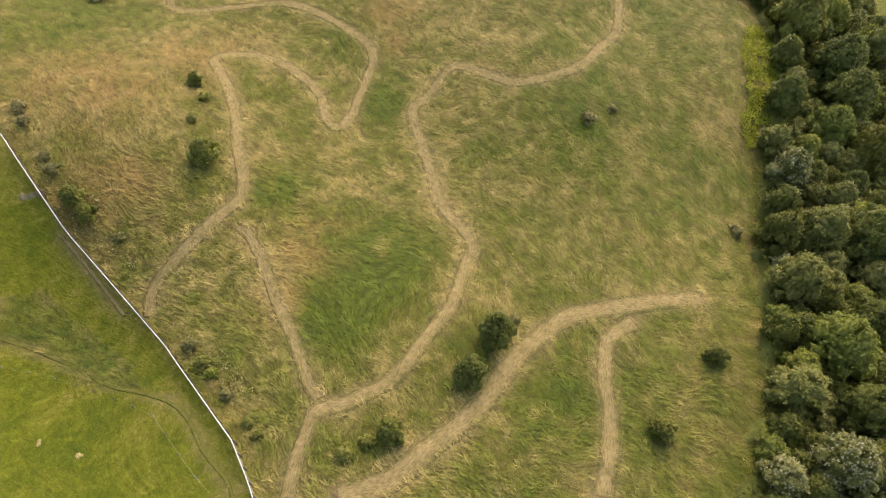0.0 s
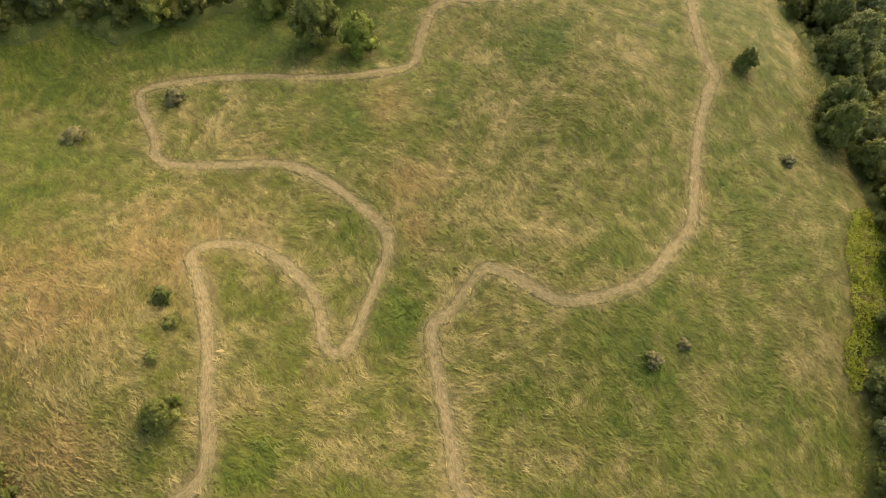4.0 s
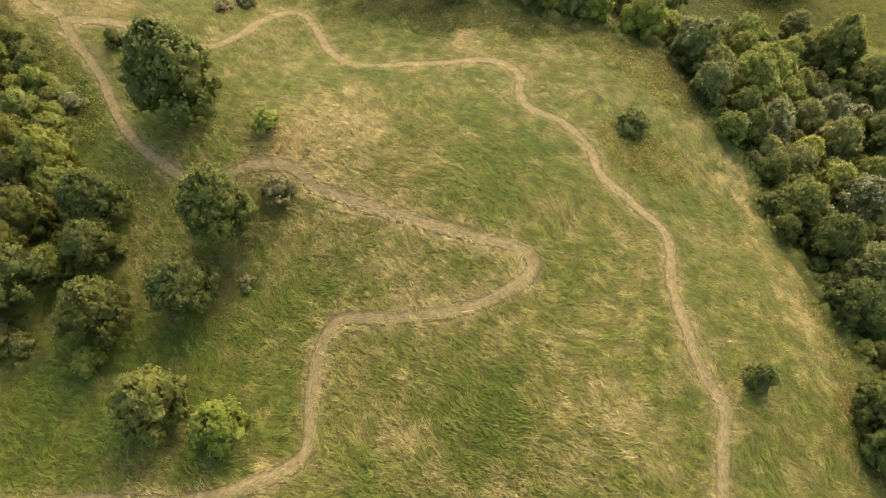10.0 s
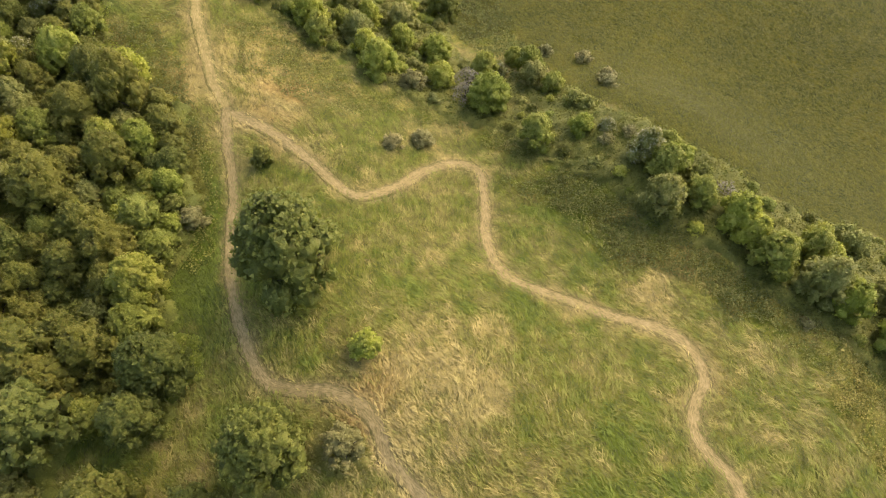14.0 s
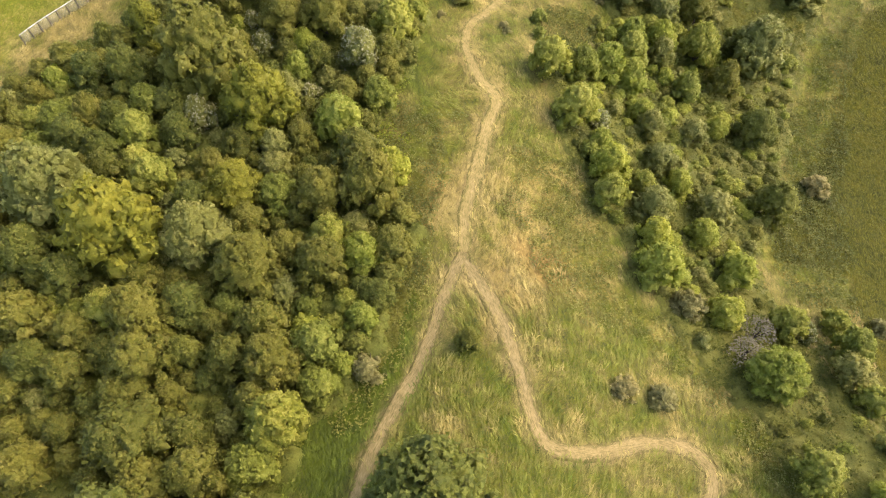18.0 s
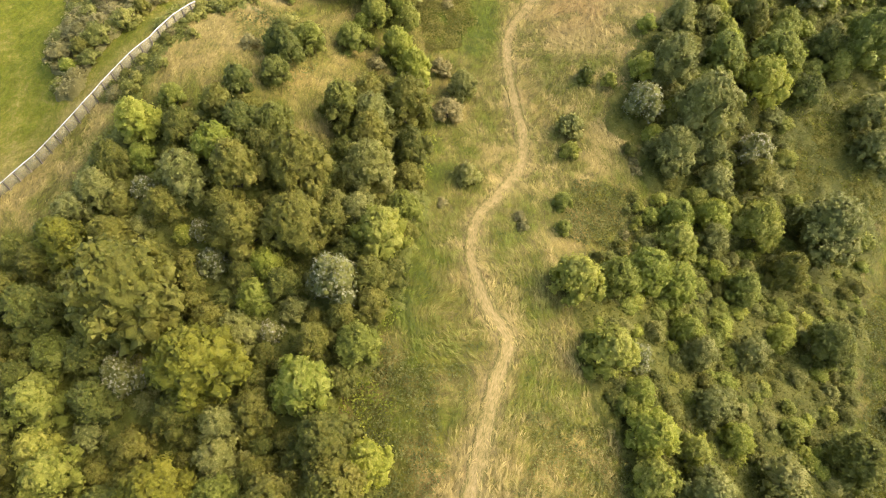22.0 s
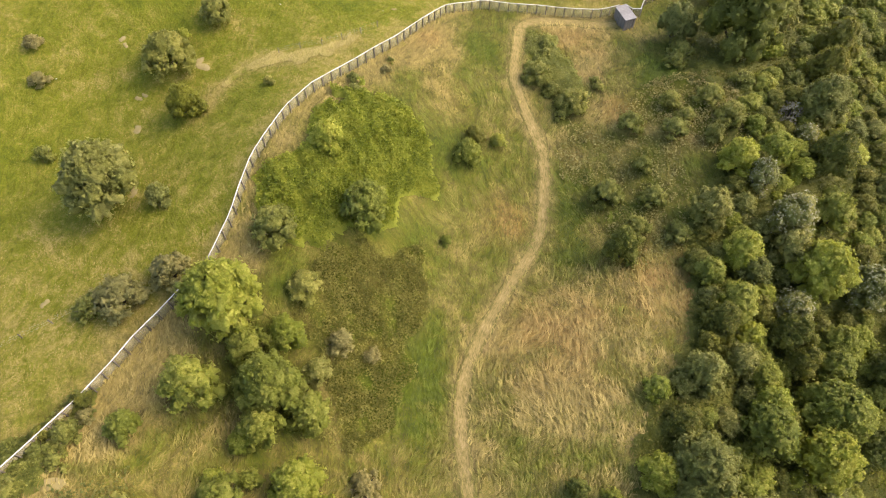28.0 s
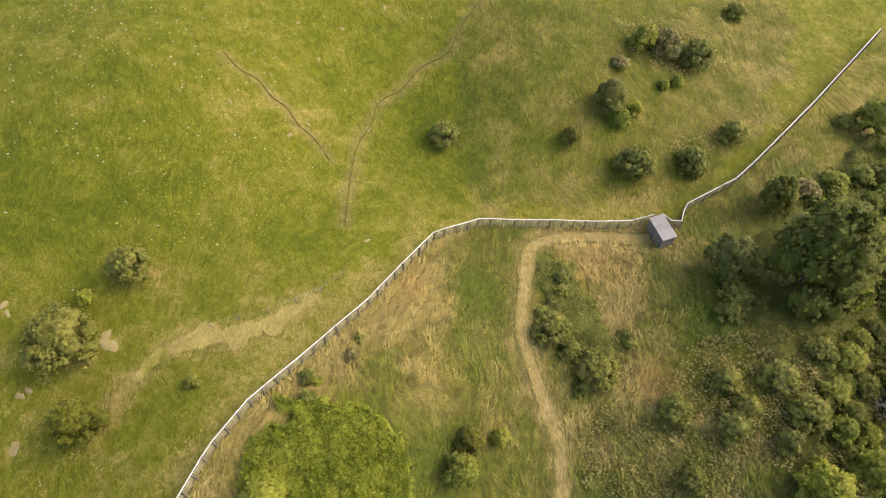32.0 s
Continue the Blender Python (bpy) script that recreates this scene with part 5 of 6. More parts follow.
EAST_POLY = EAST_WOOD + [(32, 193), (30, 200), (48, 222), (66, 214), (79, 210), (79, 8), (34, 8)]
WEST_POLY = WEST_WOOD + [(-104, 112), (-122, 128), (-138, 150)]
GULLY_POLY = [(-104, 222), (-96, 219.6), (-85, 218), (-70, 215), (-60, 215), (-44, 217), (-22, 210), (-12, 206), (-3, 204), (13, 200), (31, 198),
              (50, 222), (28, 217), (21, 227), (7, 221), (-5, 222), (-20, 224), (-33, 229), (-45, 237), (-57, 233), (-62, 236), (-69, 247), (-83, 268), (-92, 278), (-104, 262)]
NORTH_POLY = [(-104, 222), (-106, 238), (-120, 249), (-127, 247), (-134, 256), (-141, 270), (-150, 278), (-156, 286), (-162, 296), (-175, 302), (-182, 315), (-186, 345),
              (-150, 352), (-112, 310), (-92, 280)]
NORTH_SCRUB = [(-187.2, 320.8), (-167.8, 315.3), (-162.7, 300.4), (-159.5, 295.2), (-155.8, 287.4), (-151.8, 282.8), (-154.6, 289.0), (-150.8, 281.1), (-141.4, 271.5), (-137.4, 265.9)] + [(-104, 223), (-125, 235), (-150, 260), (-176, 290), (-185, 305)]
NORTH_EDGE = [(-104, 223), (-106, 238), (-120, 249), (-127, 247), (-134, 256), (-141, 270), (-150, 278), (-156, 286), (-162, 296), (-175, 302)]
NORTH_MARGIN = NORTH_EDGE + [(x - 3.5, y - 1.5) for x, y in NORTH_EDGE[::-1]]
WOODS = [
    ("bushes along the north wood's edge", NORTH_MARGIN, ("gorse", "brown", "olive", "green", "gorse", "lime"), 1.4, 2.8, 40),
    ("scrub bushes outside the tall fence", SCRUB_MASS, ("brown", "gorse", "brown", "olive", "brown", "gorse"), 2.6, 4.6, 60),
    ("hedge bushes inside the tall fence", FENCE_HEDGE_SOUTH, ("gorse", "olive", "gorse", "brown"), 1.6, 2.8, 60),
    ("trees of the east wood", EAST_POLY, ("dark", "dark", "grey", "dark", "grey", "olive", "dark", "green", "grey"), 3.4, 6.4, 330),
    ("trees of the west wood", WEST_POLY, ("olive", "dark", "green", "olive", "olive", "olive", "grey", "olive"), 3.2, 6.2, 260),
    ("trees of the gully wood", GULLY_POLY, ("green", "lime", "grey", "green", "olive", "olive", "gorse", "lime"), 1.8, 3.4, 240),
    ("trees of the north wood", NORTH_POLY, ("green", "green", "grey", "olive", "green", "lime", "olive"), 2.6, 4.6, 330),
]
for group, poly, kinds, small, large, most in WOODS:
    xs, ys = zip(*poly)
    placed = 0
    for _ in range(most * 60):
        x, y = float(rng.uniform(min(xs), max(xs))), float(rng.uniform(min(ys), max(ys)))
        size = float(rng.uniform(small, large))
        if placed >= most or not all(inside(poly, x + a * size * 0.38, y + b * size * 0.38) for a, b in ((1, 0), (-1, 0), (0, 1), (0, -1))) or off_track(x, y) < size * 0.5 + 1.0 or inside(FERN_GULLY, x, y) or inside(OPEN_GULLY, x, y) or x < -84 and inside(NORTH_SCRUB, x, y) or inside(YELLOW_BANK, x - 1.2, y) or inside(YELLOW_BANK, x, y):
            continue
        if any((x - a) ** 2 + (y - b) ** 2 < ((0.55 if poly is GULLY_POLY and x > -62 else 0.27 if poly in (GULLY_POLY, NORTH_POLY) else 0.31) * (size + s)) ** 2 for a, b, s in standing):
            continue
        plant(kinds[int(rng.integers(len(kinds)))], x, y, size * 1.1, group, 0.72 if poly in (GULLY_POLY, NORTH_POLY) else 0.9)
        placed += 1


# ---- brambles, fern and understorey ----
def thicket(name, label, polys, kind, density, tall, spray, seed, step=0.0):
    """A low mat of leaf sprays over uneven mounds; with a step, a closed leafy surface lies under them."""
    r = np.random.default_rng(seed)
    vs, tones, skins, shades, quads, nq = [], [], [], [], [], 0
    for poly in polys:
        xs, ys = zip(*poly)
        area = (max(xs) - min(xs)) * (max(ys) - min(ys))
        p = np.stack([r.uniform(min(xs) - 2, max(xs) + 2, int(area * density)), r.uniform(min(ys) - 2, max(ys) + 2, int(area * density))], 1)
        p = p[ragged(poly, p[:, 0], p[:, 1], 3.2, seed) & (off_track(p[:, 0], p[:, 1]) > 0.6)]
        if not step:
            p = p[fbm(p[:, 0], p[:, 1], 2.2, seed + 12) + 0.12 * r.normal(size=len(p)) > 0.38]
        mound = fbm(p[:, 0], p[:, 1], 2.6, seed + 3)
        z = height(p[:, 0], p[:, 1]) + tall * (0.2 + 0.85 * mound ** 1.5 + 0.5 * (fbm(p[:, 0], p[:, 1], 0.9, seed + 5, 2) - 0.5)) * r.uniform(0.6, 1.0, len(p))
        c = np.c_[p, z]
        tones.append(np.repeat(np.clip(fbm(p[:, 0], p[:, 1], 1.1, seed + 8) * 2.6 - 0.85 + r.normal(scale=0.2, size=len(p)), 0, 1.2), 4))
        nrm = r.normal(scale=0.6, size=c.shape) + np.array([0, 0, 0.9])
        nrm /= np.linalg.norm(nrm, axis=1)[:, None]
        t1 = np.cross(nrm, r.normal(size=c.shape))
        t1 /= np.linalg.norm(t1, axis=1)[:, None]
        t2, s = np.cross(nrm, t1), spray * r.uniform(0.6, 1.4, len(c))[:, None]
        vs.append(np.stack([c - t1 * s, c - t2 * s * 0.6 + nrm * s * 0.25, c + t1 * s, c + t2 * s * 0.6 + nrm * s * 0.25], 1).reshape(-1, 3))
        if step:
            gx, gy = np.arange(min(xs) - 3, max(xs) + 3, step), np.arange(min(ys) - 3, max(ys) + 3, step)
            mx, my = np.meshgrid(gx, gy)
            px, py = mx.ravel() + r.uniform(-0.3, 0.3, mx.size) * step, my.ravel() + r.uniform(-0.3, 0.3, mx.size) * step
            within = ragged(poly, px, py, 3.0, seed) & (off_track(px, py) > 0.6)
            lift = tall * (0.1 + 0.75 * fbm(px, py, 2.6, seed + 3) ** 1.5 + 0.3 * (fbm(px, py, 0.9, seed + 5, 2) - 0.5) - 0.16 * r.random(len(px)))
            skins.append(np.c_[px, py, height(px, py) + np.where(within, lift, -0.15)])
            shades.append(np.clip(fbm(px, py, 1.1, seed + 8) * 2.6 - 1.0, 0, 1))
            k = np.arange(len(gx) * (len(gy) - 1)).reshape(len(gy) - 1, len(gx))[:, :-1].ravel()
            q = np.stack([k, k + 1, k + 1 + len(gx), k + len(gx)], 1)
            quads.append(nq + q[within[q].any(1)])
            nq += len(px)
    v = np.concatenate(vs)
    i = 4 * np.arange(len(v) // 4)
    faces = [np.concatenate([np.stack([i, i + 1, i + 2], 1), np.stack([i, i + 2, i + 3], 1)])]
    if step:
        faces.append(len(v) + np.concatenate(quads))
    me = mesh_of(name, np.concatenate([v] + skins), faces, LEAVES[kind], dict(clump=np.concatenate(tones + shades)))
    tagged(new(name, me), label, "undergrowth", kind="stuff")


thicket("bramble_thicket", "bright green bramble thicket on the bank", [BRAMBLE_BANK, BRAMBLE_BANK_EAST], "bramble", 75, 1.9, 0.17, 1, 0.45)
thicket("scrub_mat", "olive-brown low scrub covering the slope", [OLIVE_SCRUB, OLIVE_SCRUB_EAST], "scrub", 70, 1.0, 0.14, 2)
thicket("bramble_patches", "dull green bramble patches in dry grass", [BRAMBLE_SLOPE, BRAMBLE_WEST], "mat", 40, 1.3, 0.15, 3)
thicket("hollow_scrub", "dark olive scrub in hollows beside the track", [BRAMBLE_HOLLOW, BRAMBLE_EDGE], "scrub", 44, 0.8, 0.14, 32)
thicket("bramble_mat", "mid-green bramble mat beside the worn track", [BRAMBLE_TRACKSIDE], "mat", 60, 1.1, 0.14, 16)
thicket("flowering_weeds", "bright yellow-green weeds along the wood's edge", [YELLOW_BANK], "weed", 75, 1.3, 0.18, 4)
thicket("fern_bank", "yellow-green fern and bramble in the gully", [FERN_GULLY, UNDERSTOREY], "olive", 30, 1.4, 0.17, 5, 0.45)
thicket("edge_weeds", "yellow-green low growth at the edge of the wood", [WOOD_EDGE_WEEDS], "lime", 22, 1.2, 0.2, 15, 0.45)
thicket("fence_hedge", "low dark olive scrub growing along the tall fence", [FENCE_HEDGE, FENCE_HEDGE_SOUTH], "gorse", 36, 1.7, 0.17, 11, 0.45)
thicket("knoll_bramble", "green bramble and low scrub over the dry knoll", [RIDGE_SCRUB, KNOLL_BRAMBLE], "mat", 26, 1.3, 0.16, 22)
thicket("tree_foot_scrub", "dark brown-green scrub at the foot of the lone trees", [TREE_FOOT_SCRUB, TREE_FOOT_SCRUB_LOW], "scrub", 30, 0.8, 0.14, 23, 0.5)
thicket("south_hedge", "low brown scrub along the inside of the tall fence", [SOUTH_HEDGE, SOUTH_HEDGE_LOW], "brown", 26, 0.8, 0.15, 31)
thicket("scrub_mass", "dense brown-olive scrub outside the tall fence", [SCRUB_MASS], "brown", 24, 2.3, 0.19, 17, 0.45)
thicket("knoll_scrub", "thin brown-green scrub over dry grass", [KNOLL_SCRUB], "brown", 18, 0.8, 0.18, 12)
thicket("shed_scrub", "rough brown-green scrub below the shed", [SHED_SCRUB, SHED_SCRUB_EAST], "brown", 26, 1.4, 0.16, 18)
thicket("trackside_scrub", "dull olive scrub growing along the worn track", [TRACK_SCRUB], "gorse", 34, 1.7, 0.16, 19, 0.45)
thicket("pasture_scrub", "brown-green scrub spreading through rough pasture", [PASTURE_SCRUB, PASTURE_SCRUB_LOW], "brown", 22, 1.4, 0.16, 20)
thicket("pasture_tufts", "small dark tufts dotted over short pasture", [TUFTED_SLOPE], "gorse", 2.2, 0.35, 0.13, 21)
thicket("field_scrub", "rough olive-green scrub beside the gully trees", [FIELD_SCRUB], "mat", 28, 1.1, 0.17, 13)
thicket("field_weeds", "rough brown-olive weeds at the head of the field", [FIELD_WEEDS], "scrub", 14, 0.7, 0.16, 24)
thicket("wood_margin", "brown-green scrub along the wood's foot", [WOOD_MARGIN, WOOD_MARGIN_SOUTH], "scrub", 26, 1.0, 0.14, 14)
thicket("slope_mat", "dull green low bramble and weeds over the slope", [SLOPE_MAT, GULLY_FOOT_MAT], "mat", 34, 0.75, 0.14, 27)
thicket("edge_scrub", "brown-olive scrub at the edge of the west wood", [WEST_EDGE_SCRUB], "scrub", 22, 1.4, 0.17, 28)
thicket("edge_growth", "bright yellow-green low growth along the wood's edge", [EDGE_GROWTH, EDGE_GROWTH_NORTH], "bramble", 26, 1.1, 0.16, 29)
thicket("open_gully", "rough yellow-olive weeds in the open gully", [OPEN_GULLY], "bramble", 16, 0.9, 0.17, 30)
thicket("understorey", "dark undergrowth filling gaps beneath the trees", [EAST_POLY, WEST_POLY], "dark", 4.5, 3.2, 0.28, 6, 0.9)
thicket("gully_growth", "mid-green bramble and fern between the gully trees", [NORTH_POLY, GULLY_POLY], "olive", 12, 1.9, 0.18, 26, 0.6)


# ---- long grass ----
def long_grass(name, label, count, seed, box_of, keep, material, lo, hi):
    r = np.random.default_rng(seed)
    x, y = r.uniform(box_of[0], box_of[1], count), r.uniform(box_of[2], box_of[3], count)
    ok = keep(x, y) & (off_track(x, y) > -0.45 + 0.7 * r.random(count))
    for poly in (EAST_POLY, WEST_POLY):
        ok &= ~inside(poly, x, y)
    x, y = x[ok], y[ok]
    n = len(x)
    dry = cover(x, y)[0]
    z = height(x, y) - 0.03
    across, along = lay(x, y)
    ax, ay = (lay(x + 0.1, y)[0] - across) / 0.1, (lay(x, y + 0.1)[0] - across) / 0.1
    turn = np.arctan2(ax, -ay) + r.normal(scale=0.42, size=n)
    u = np.stack([np.cos(turn), np.sin(turn), np.zeros(n)], 1)
    s = np.stack([-u[:, 1], u[:, 0], np.zeros(n)], 1)
    full = 1.0 if name in ("long_grass", "rough_grass", "bank_grass") else 0.3
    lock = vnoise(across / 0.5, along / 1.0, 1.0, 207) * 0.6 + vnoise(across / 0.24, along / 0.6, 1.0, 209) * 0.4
    dry = dry + full * 0.42 * (vnoise(across / 0.8, along / 1.7, 1.0, 211) - 0.5)
    lush = 0.55 + 0.6 * lock + 0.2 * fbm(x, y, 3.0, 75)
    long, wide = (r.uniform(lo, hi, n) * lush)[:, None], r.uniform(0.025, 0.06, n)[:, None]
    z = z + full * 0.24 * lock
    # Higher locks coloured lighter, gaps between them darker, as light would leave them.
    tuft_shade = np.clip(((lock - 0.53) * 1.35 + r.normal(scale=0.07, size=n)) * full, -0.42, 0.5)
    up = np.array([0, 0, 1.0])
    p = np.stack([x, y, z], 1)
    a = p + up * long * 0.3 + u * long * 0.45
    tip = p + up * long * r.uniform(0.05, 0.3, n)[:, None] + u * long
    v = np.stack([p, a + s * wide, tip, a - s * wide], 1).reshape(-1, 3)
    i = 4 * np.arange(n)
    me = mesh_of(name, v, np.concatenate([np.stack([i, i + 1, i + 3], 1), np.stack([i + 1, i + 2, i + 3], 1)]), material, dict(dry=np.repeat(dry, 4), tuft_shade=np.repeat(tuft_shade, 4), rust=np.repeat(rusty(x, y) * (hi > 0.6), 4)))
    tagged(new(name, me), label, "grass", kind="stuff")


def meadow(x, y):
    ok = ~inside(PASTURE, x, y) & ~inside(FIELD, x, y)
    for poly in (BRAMBLE_BANK, BRAMBLE_BANK_EAST, OLIVE_SCRUB, OLIVE_SCRUB_EAST, SCRUB_MASS, FENCE_HEDGE, FENCE_HEDGE_SOUTH, TRACK_SCRUB, SHED_SCRUB_EAST, FIELD_SCRUB):
        ok &= ~ragged(poly, x, y, 3.0, 9)
    for poly in (SLOPE_MAT, GULLY_FOOT_MAT, WEST_EDGE_SCRUB, BRAMBLE_TRACKSIDE, BRAMBLE_SLOPE, BRAMBLE_HOLLOW, BRAMBLE_EDGE, BRAMBLE_WEST, TREE_FOOT_SCRUB, TREE_FOOT_SCRUB_LOW, RIDGE_SCRUB, KNOLL_BRAMBLE):
        ok &= ~ragged(poly, x, y, 3.0, 9) | (fbm(x, y, 0.6, 19, 2) > 0.6)
    return ok


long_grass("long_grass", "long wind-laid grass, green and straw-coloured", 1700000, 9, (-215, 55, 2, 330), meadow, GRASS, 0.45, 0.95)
long_grass("pasture_grass", "short green pasture grass with straw-coloured stalks", 190000, 12, (-268, -140, 178, 352), lambda x, y: inside(PASTURE, x, y), PASTURE_GRASS, 0.12, 0.42)
long_grass("rough_grass", "long tan and green grass of the rough pasture", 90000, 14, (-262, -168, 268, 352), lambda x, y: ragged(ROUGH_PASTURE, x, y, 4), GRASS, 0.35, 0.85)
long_grass("bank_grass", "long straw-green grass on the bank below the tall fence", 40000, 15, (-80, -40, 20, 52), lambda x, y: ragged(ROUGH_BANK, x, y, 1.5), GRASS, 0.35, 0.8)
bank = glide(STRAW_BANK[::-1], 0.8)


def on_bank(x, y):
    best = np.full(x.shape, 99.0)
    for n, (px, py) in enumerate(bank):
        best = np.minimum(best, np.hypot(x - px, y - py) + 1.5 * max(0, 1 - n / 14))
    return best < 2.5 * fbm(x, y, 2.0, 91) - 0.3


bx, by = bank[:, 0], bank[:, 1]
long_grass("straw_grass", "pale straw-coloured long grass along a bank in the pasture", 34000, 16, (bx.min() - 2, bx.max() + 2, by.min() - 2, by.max() + 2), on_bank, PASTURE_GRASS, 0.4, 0.9)
long_grass("grazed_grass", "short grazed grass below the tall fence", 26000, 13, (-78, -18, 0, 52), lambda x, y: inside(PASTURE, x, y), PASTURE_GRASS, 0.12, 0.4)
long_grass("rushy_grass", "rough olive-green grass of the far field", 230000, 10, (-110, 62, 222, 325), lambda x, y: inside(FIELD, x, y), LEAVES["rush"], 0.4, 0.95)


# ---- fences ----
def stations(points, step):
    p = np.array(points, float)
    run = np.r_[0, np.cumsum(np.hypot(*np.diff(p, axis=0).T))]
    s = np.linspace(0, run[-1], int(round(run[-1] / step)) + 1)
    return np.stack([np.interp(s, run, p[:, 0]), np.interp(s, run, p[:, 1])], 1)


post_mesh = bevelled(box(-0.06, 0.06, -0.06, 0.06, -0.3, 1.82), POST, "post", 0.015)


def pest_fence(points, label, step=1.65):
    """Tall mesh fence with a white sheet hood along its top; the hood leans to the left of the run."""
    top = new("pest_fence")
    tagged(top, label, "fence", "pest-proof fence")
    spots = stations(points, step)
    for n, (x, y) in enumerate(spots):
        a, b = spots[max(n - 1, 0)], spots[min(n + 1, len(spots) - 1)]
        d = (b - a) / (np.hypot(*(b - a)) + 1e-9)
        right = np.array([d[1], -d[0]])
        post = part("post", post_mesh, top)
        post.location = (x + right[0] * 0.10, y + right[1] * 0.10, rest(x, y))
        post.rotation_euler.z = math.atan2(d[1], d[0])
    for (x0, y0), (x1, y1) in zip(spots, spots[1:]):
        d = np.array([x1 - x0, y1 - y0])
        d /= np.hypot(*d)
        left = np.array([-d[1], d[0]])
        z0, z1 = rest(x0, y0), rest(x1, y1)
        v = []
        for x, y, z in ((x0, y0, z0), (x1, y1, z1)):
            for o in (-0.012, 0.012):
                for h in (-0.05, 1.80):
                    v.append((x + left[0] * o, y + left[1] * o, z + h))
        f = np.array([(0, 1, 5, 4), (2, 6, 7, 3), (0, 2, 3, 1), (4, 5, 7, 6), (1, 3, 7, 5), (0, 4, 6, 2)])
        part("mesh_panel", mesh_of("mesh_panel", v, f, MESH), top)
        v, arc = [], [(-0.03, 1.79), (-0.03, 1.82), (0.02, 1.845), (0.06, 1.83), (0.08, 1.80)]
        for x, y, z in ((x0, y0, z0), (x1, y1, z1)):
            for o, h in arc:
                v.append((x + left[0] * o, y + left[1] * o, z + h))
            for o, h in arc[::-1]:
                v.append((x + left[0] * (o * 0.96), y + left[1] * (o * 0.96), z + h - 0.015))
        i = np.arange(10)
        part("hood", mesh_of("hood", v, np.stack([i, (i + 1) % 10, (i + 1) % 10 + 10, i + 10], 1), HOOD), top)
    return top


pest_fence(FENCE_SOUTH[::-1], "tall white-hooded mesh fence between pasture and long grass")
pest_fence(FENCE_WEST, "tall white-hooded mesh fence curving along the ridge")
pest_fence(FENCE_NORTH, "tall white-hooded mesh fence running on past the shed")


def wire_fence(points, label):
    top = new("wire_fence")
    tagged(top, label, "fence", "old stock fences")
    spots = stations(points, 3.4)
    stake = bevelled(box(-0.05, 0.05, -0.05, 0.05, -0.3, 1.1), POST, "stake", 0.02)
    for x, y in spots:
        ob = part("stake", stake, top)
        ob.location = (x, y, rest(x, y))
        ob.rotation_euler = (float(rng.uniform(-0.08, 0.08)), float(rng.uniform(-0.08, 0.08)), float(rng.uniform(0, 3)))
    for h in (0.4, 0.75, 1.05):
        v, f = [], []
        for n, (x, y) in enumerate(spots):
            z = rest(x, y) + h
            v += [(x - 0.004, y, z - 0.004), (x + 0.004, y, z - 0.004), (x, y, z + 0.004)]
        for n in range(len(spots) - 1):
            for q in range(3):
                f.append((3 * n + q, 3 * n + (q + 1) % 3, 3 * n + 3 + (q + 1) % 3, 3 * n + 3 + q))
        part("wire", mesh_of("wire", v, np.array(f), WIRE), top)


for line in (STOCK_FENCE_A, STOCK_FENCE_B, STOCK_FENCE_C):
    wire_fence(line, "old post-and-wire stock fence in green pasture")

# ---- stile at the southern fence ----
stile = new("stile")
tagged(stile, "low timber barrier standing square to the tall fence", "barrier")
sx, sy = -61.0, 44.6
for n in range(4):
    ob = part("stile_post", bevelled(box(-0.05, 0.05, -0.05, 0.05, -0.2, 1.1), POST, "stile_post", 0.01), stile)
    px, py = sx - 0.9 * n, sy - 0.45 * n
    ob.location = (px, py, rest(px, py))
for h in (0.35, 0.7, 1.05):
    ob = part("stile_rail", bevelled(box(-1.6, 1.6, -0.03, 0.03, -0.06, 0.06), TIMBER, "stile_rail", 0.01), stile)
    ob.location, ob.rotation_euler = (sx - 1.35, sy - 0.675, rest(sx - 1.35, sy - 0.675) + h), (0, 0, math.atan2(0.45, 0.9))

# ---- entry shed at the bend of the fence ----
shed = new("shed")
tagged(shed, "small weathered grey timber shed with sheet roof in the fence line", "shed")
shed.matrix_basis = pose(-190.0, 302.85, rest(-190.0, 302.85), 0, 0, math.degrees(math.atan2(-1.05, 3.9)))
SL, SW, SH = 3.7, 1.9, 2.15
for side in (-1, 1):
    n = 18
    board = bevelled(box(-SL / n / 2 + 0.004, SL / n / 2 - 0.004, -0.02, 0.02, -0.5, SH), TIMBER, "board", 0.006)
    for k in range(n):
        b = part("board", board, shed)
        b.location = (-SL / 2 + (k + 0.5) * SL / n, side * SW / 2 + 0.006 * (k % 2), 0)
    n = 9
    board = bevelled(box(-0.02, 0.02, -SW / n / 2 + 0.004, SW / n / 2 - 0.004, -0.5, SH), TIMBER, "board", 0.006)
    for k in range(n):
        if side > 0 and 2 < k < 7:
            continue
        b = part("board", board, shed)
        b.location = (side * SL / 2, -SW / 2 + (k + 0.5) * SW / n, 0)
door = part("door", bevelled(box(-0.02, 0.02, -0.4, 0.4, -0.1, 1.95), TIMBER, "door", 0.01), shed, "grey boarded door")
door.location = (SL / 2, 0.06, 0)
knob = part("handle", bevelled(box(-0.03, 0.03, -0.06, 0.06, -0.02, 0.02), WIRE, "handle", 0.008), door)
knob.location = (0.05, 0.28, 0.95)
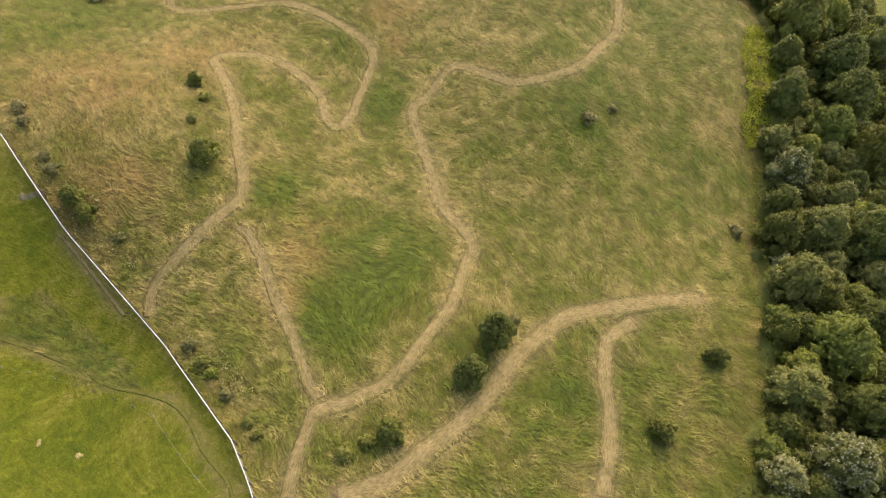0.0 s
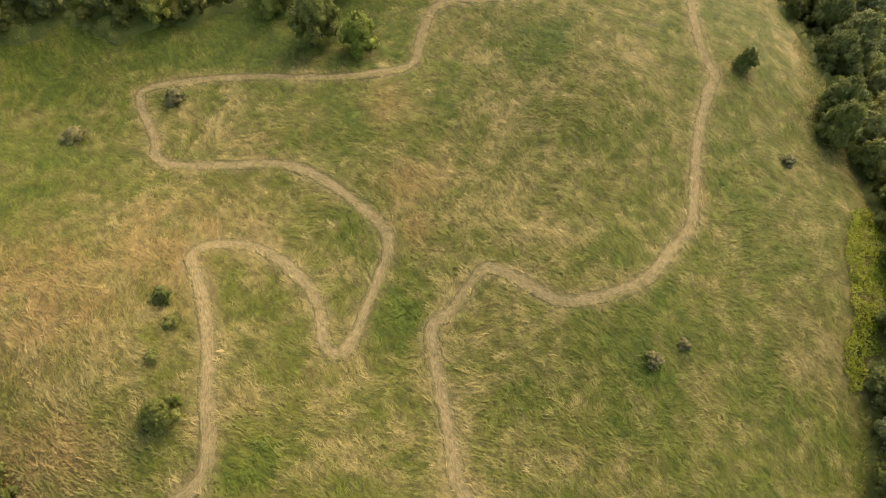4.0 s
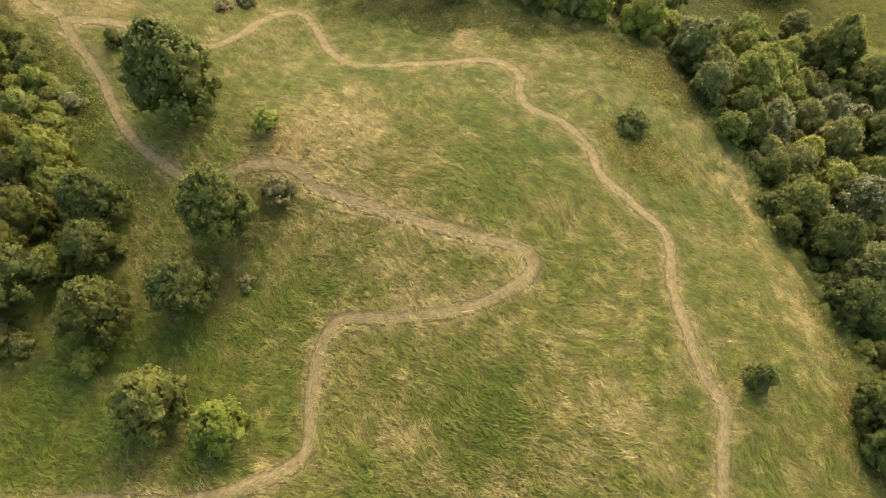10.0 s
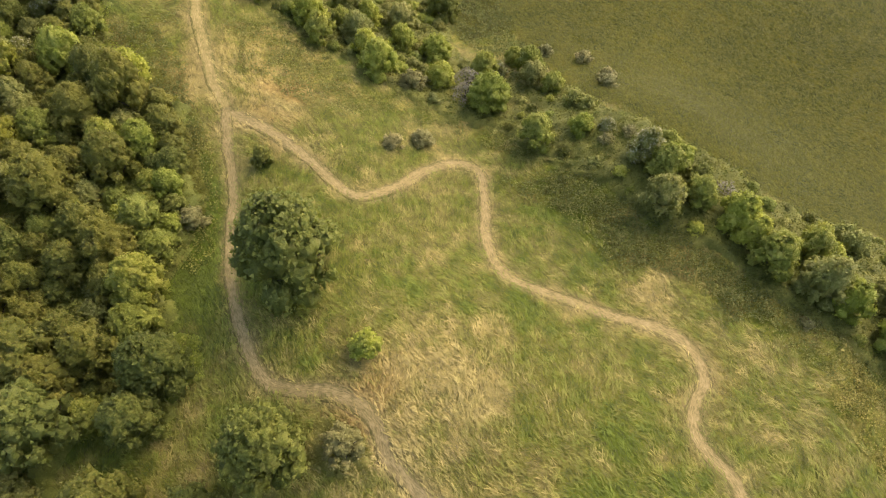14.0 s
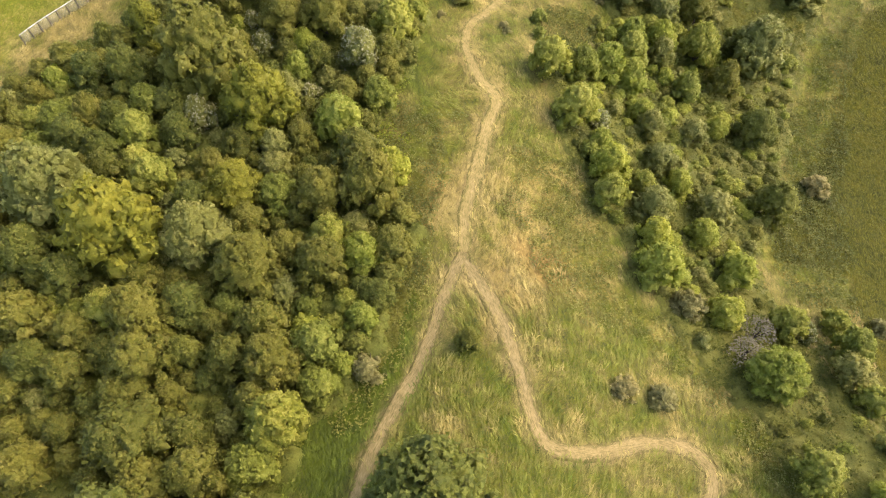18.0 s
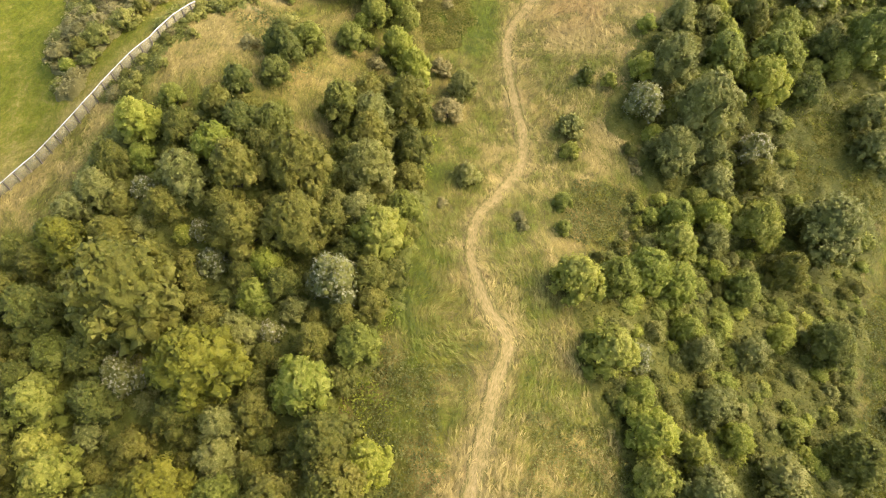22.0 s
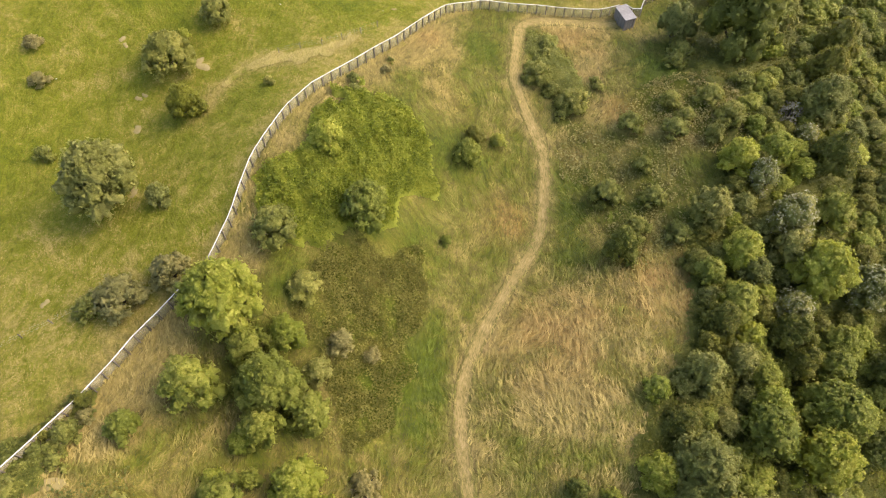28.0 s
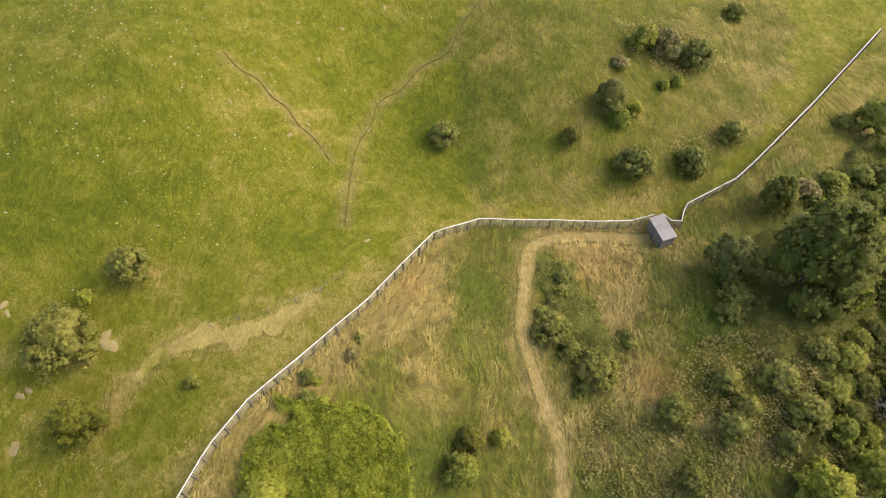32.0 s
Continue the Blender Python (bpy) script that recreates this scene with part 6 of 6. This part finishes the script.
for k in range(3):
    sheet = part("roof_sheet", bevelled(box(-SL / 6 - 0.1, SL / 6 + 0.1, -SW / 2 - 0.12, SW / 2 + 0.12, 0, 0.05), ROOF, "roof_sheet", 0.012), shed)
    sheet.location, sheet.rotation_euler = (-SL / 3 + k * SL / 3, 0, SH + 0.03 + 0.05 * (2 - k) / 2), (radians(3), radians(1.5), 0)

# ---- pale flower heads and stones in the high pasture ----
r = np.random.default_rng(31)
n = 1300
x, y = r.normal(-246, 11, n), r.normal(255, 14, n)
s = (0.035 + 0.10 * r.random(n) ** 3)[:, None]
p = np.stack([x, y, height(x, y) + 0.12], 1)
ok = inside(PASTURE, x, y)
p, s = p[ok], s[ok]
v = np.stack([p + s * (1, 0, 0), p + s * (0, 1, 0), p + s * (-1, 0, 0), p + s * (0, -1, 0), p + s * (0, 0, 0.6)], 1).reshape(-1, 3)
i = 5 * np.arange(len(p))
tagged(new("flower_heads", mesh_of("flower_heads", v, np.concatenate([np.stack([i + a, i + b, i + 4], 1) for a, b in ((0, 1), (1, 2), (2, 3), (3, 0))]), PETAL)),
       "scattered white flower heads in short pasture", "flowers", kind="stuff")


# ---- bare patches in the pasture ----
r = np.random.default_rng(33)
for x, y, size in BARE_EARTH:
    size = max(0.7 * size, 0.3)
    a = np.arange(22) * 2 * np.pi / 22
    reach = size * (0.55 + 0.5 * r.random(22)) * (1 + 0.35 * np.cos(2 * (a - r.uniform(0, 3))))
    reach = (reach + np.roll(reach, 1) * 0.5) / 1.5
    ring = [np.stack([x + k * reach * np.cos(a), y + k * reach * np.sin(a)], 1) for k in (0.5, 1.0)]
    flat = np.concatenate([[(x, y)]] + ring)
    v = np.c_[flat, height(flat[:, 0], flat[:, 1]) + np.r_[0.1, np.full(22, 0.1), np.full(22, 0.03)]]
    i = np.arange(22)
    j = (i + 1) % 22
    me = mesh_of("bare_patch", v, [np.stack([i * 0, 1 + i, 1 + j], 1), np.stack([1 + i, 23 + i, 23 + j, 1 + j], 1)], DUST, smooth=True)
    tagged(new("bare_patch", me), "bare patch of pale dry earth in the pasture", "bare earth", "bare patches in the pasture", "structure")
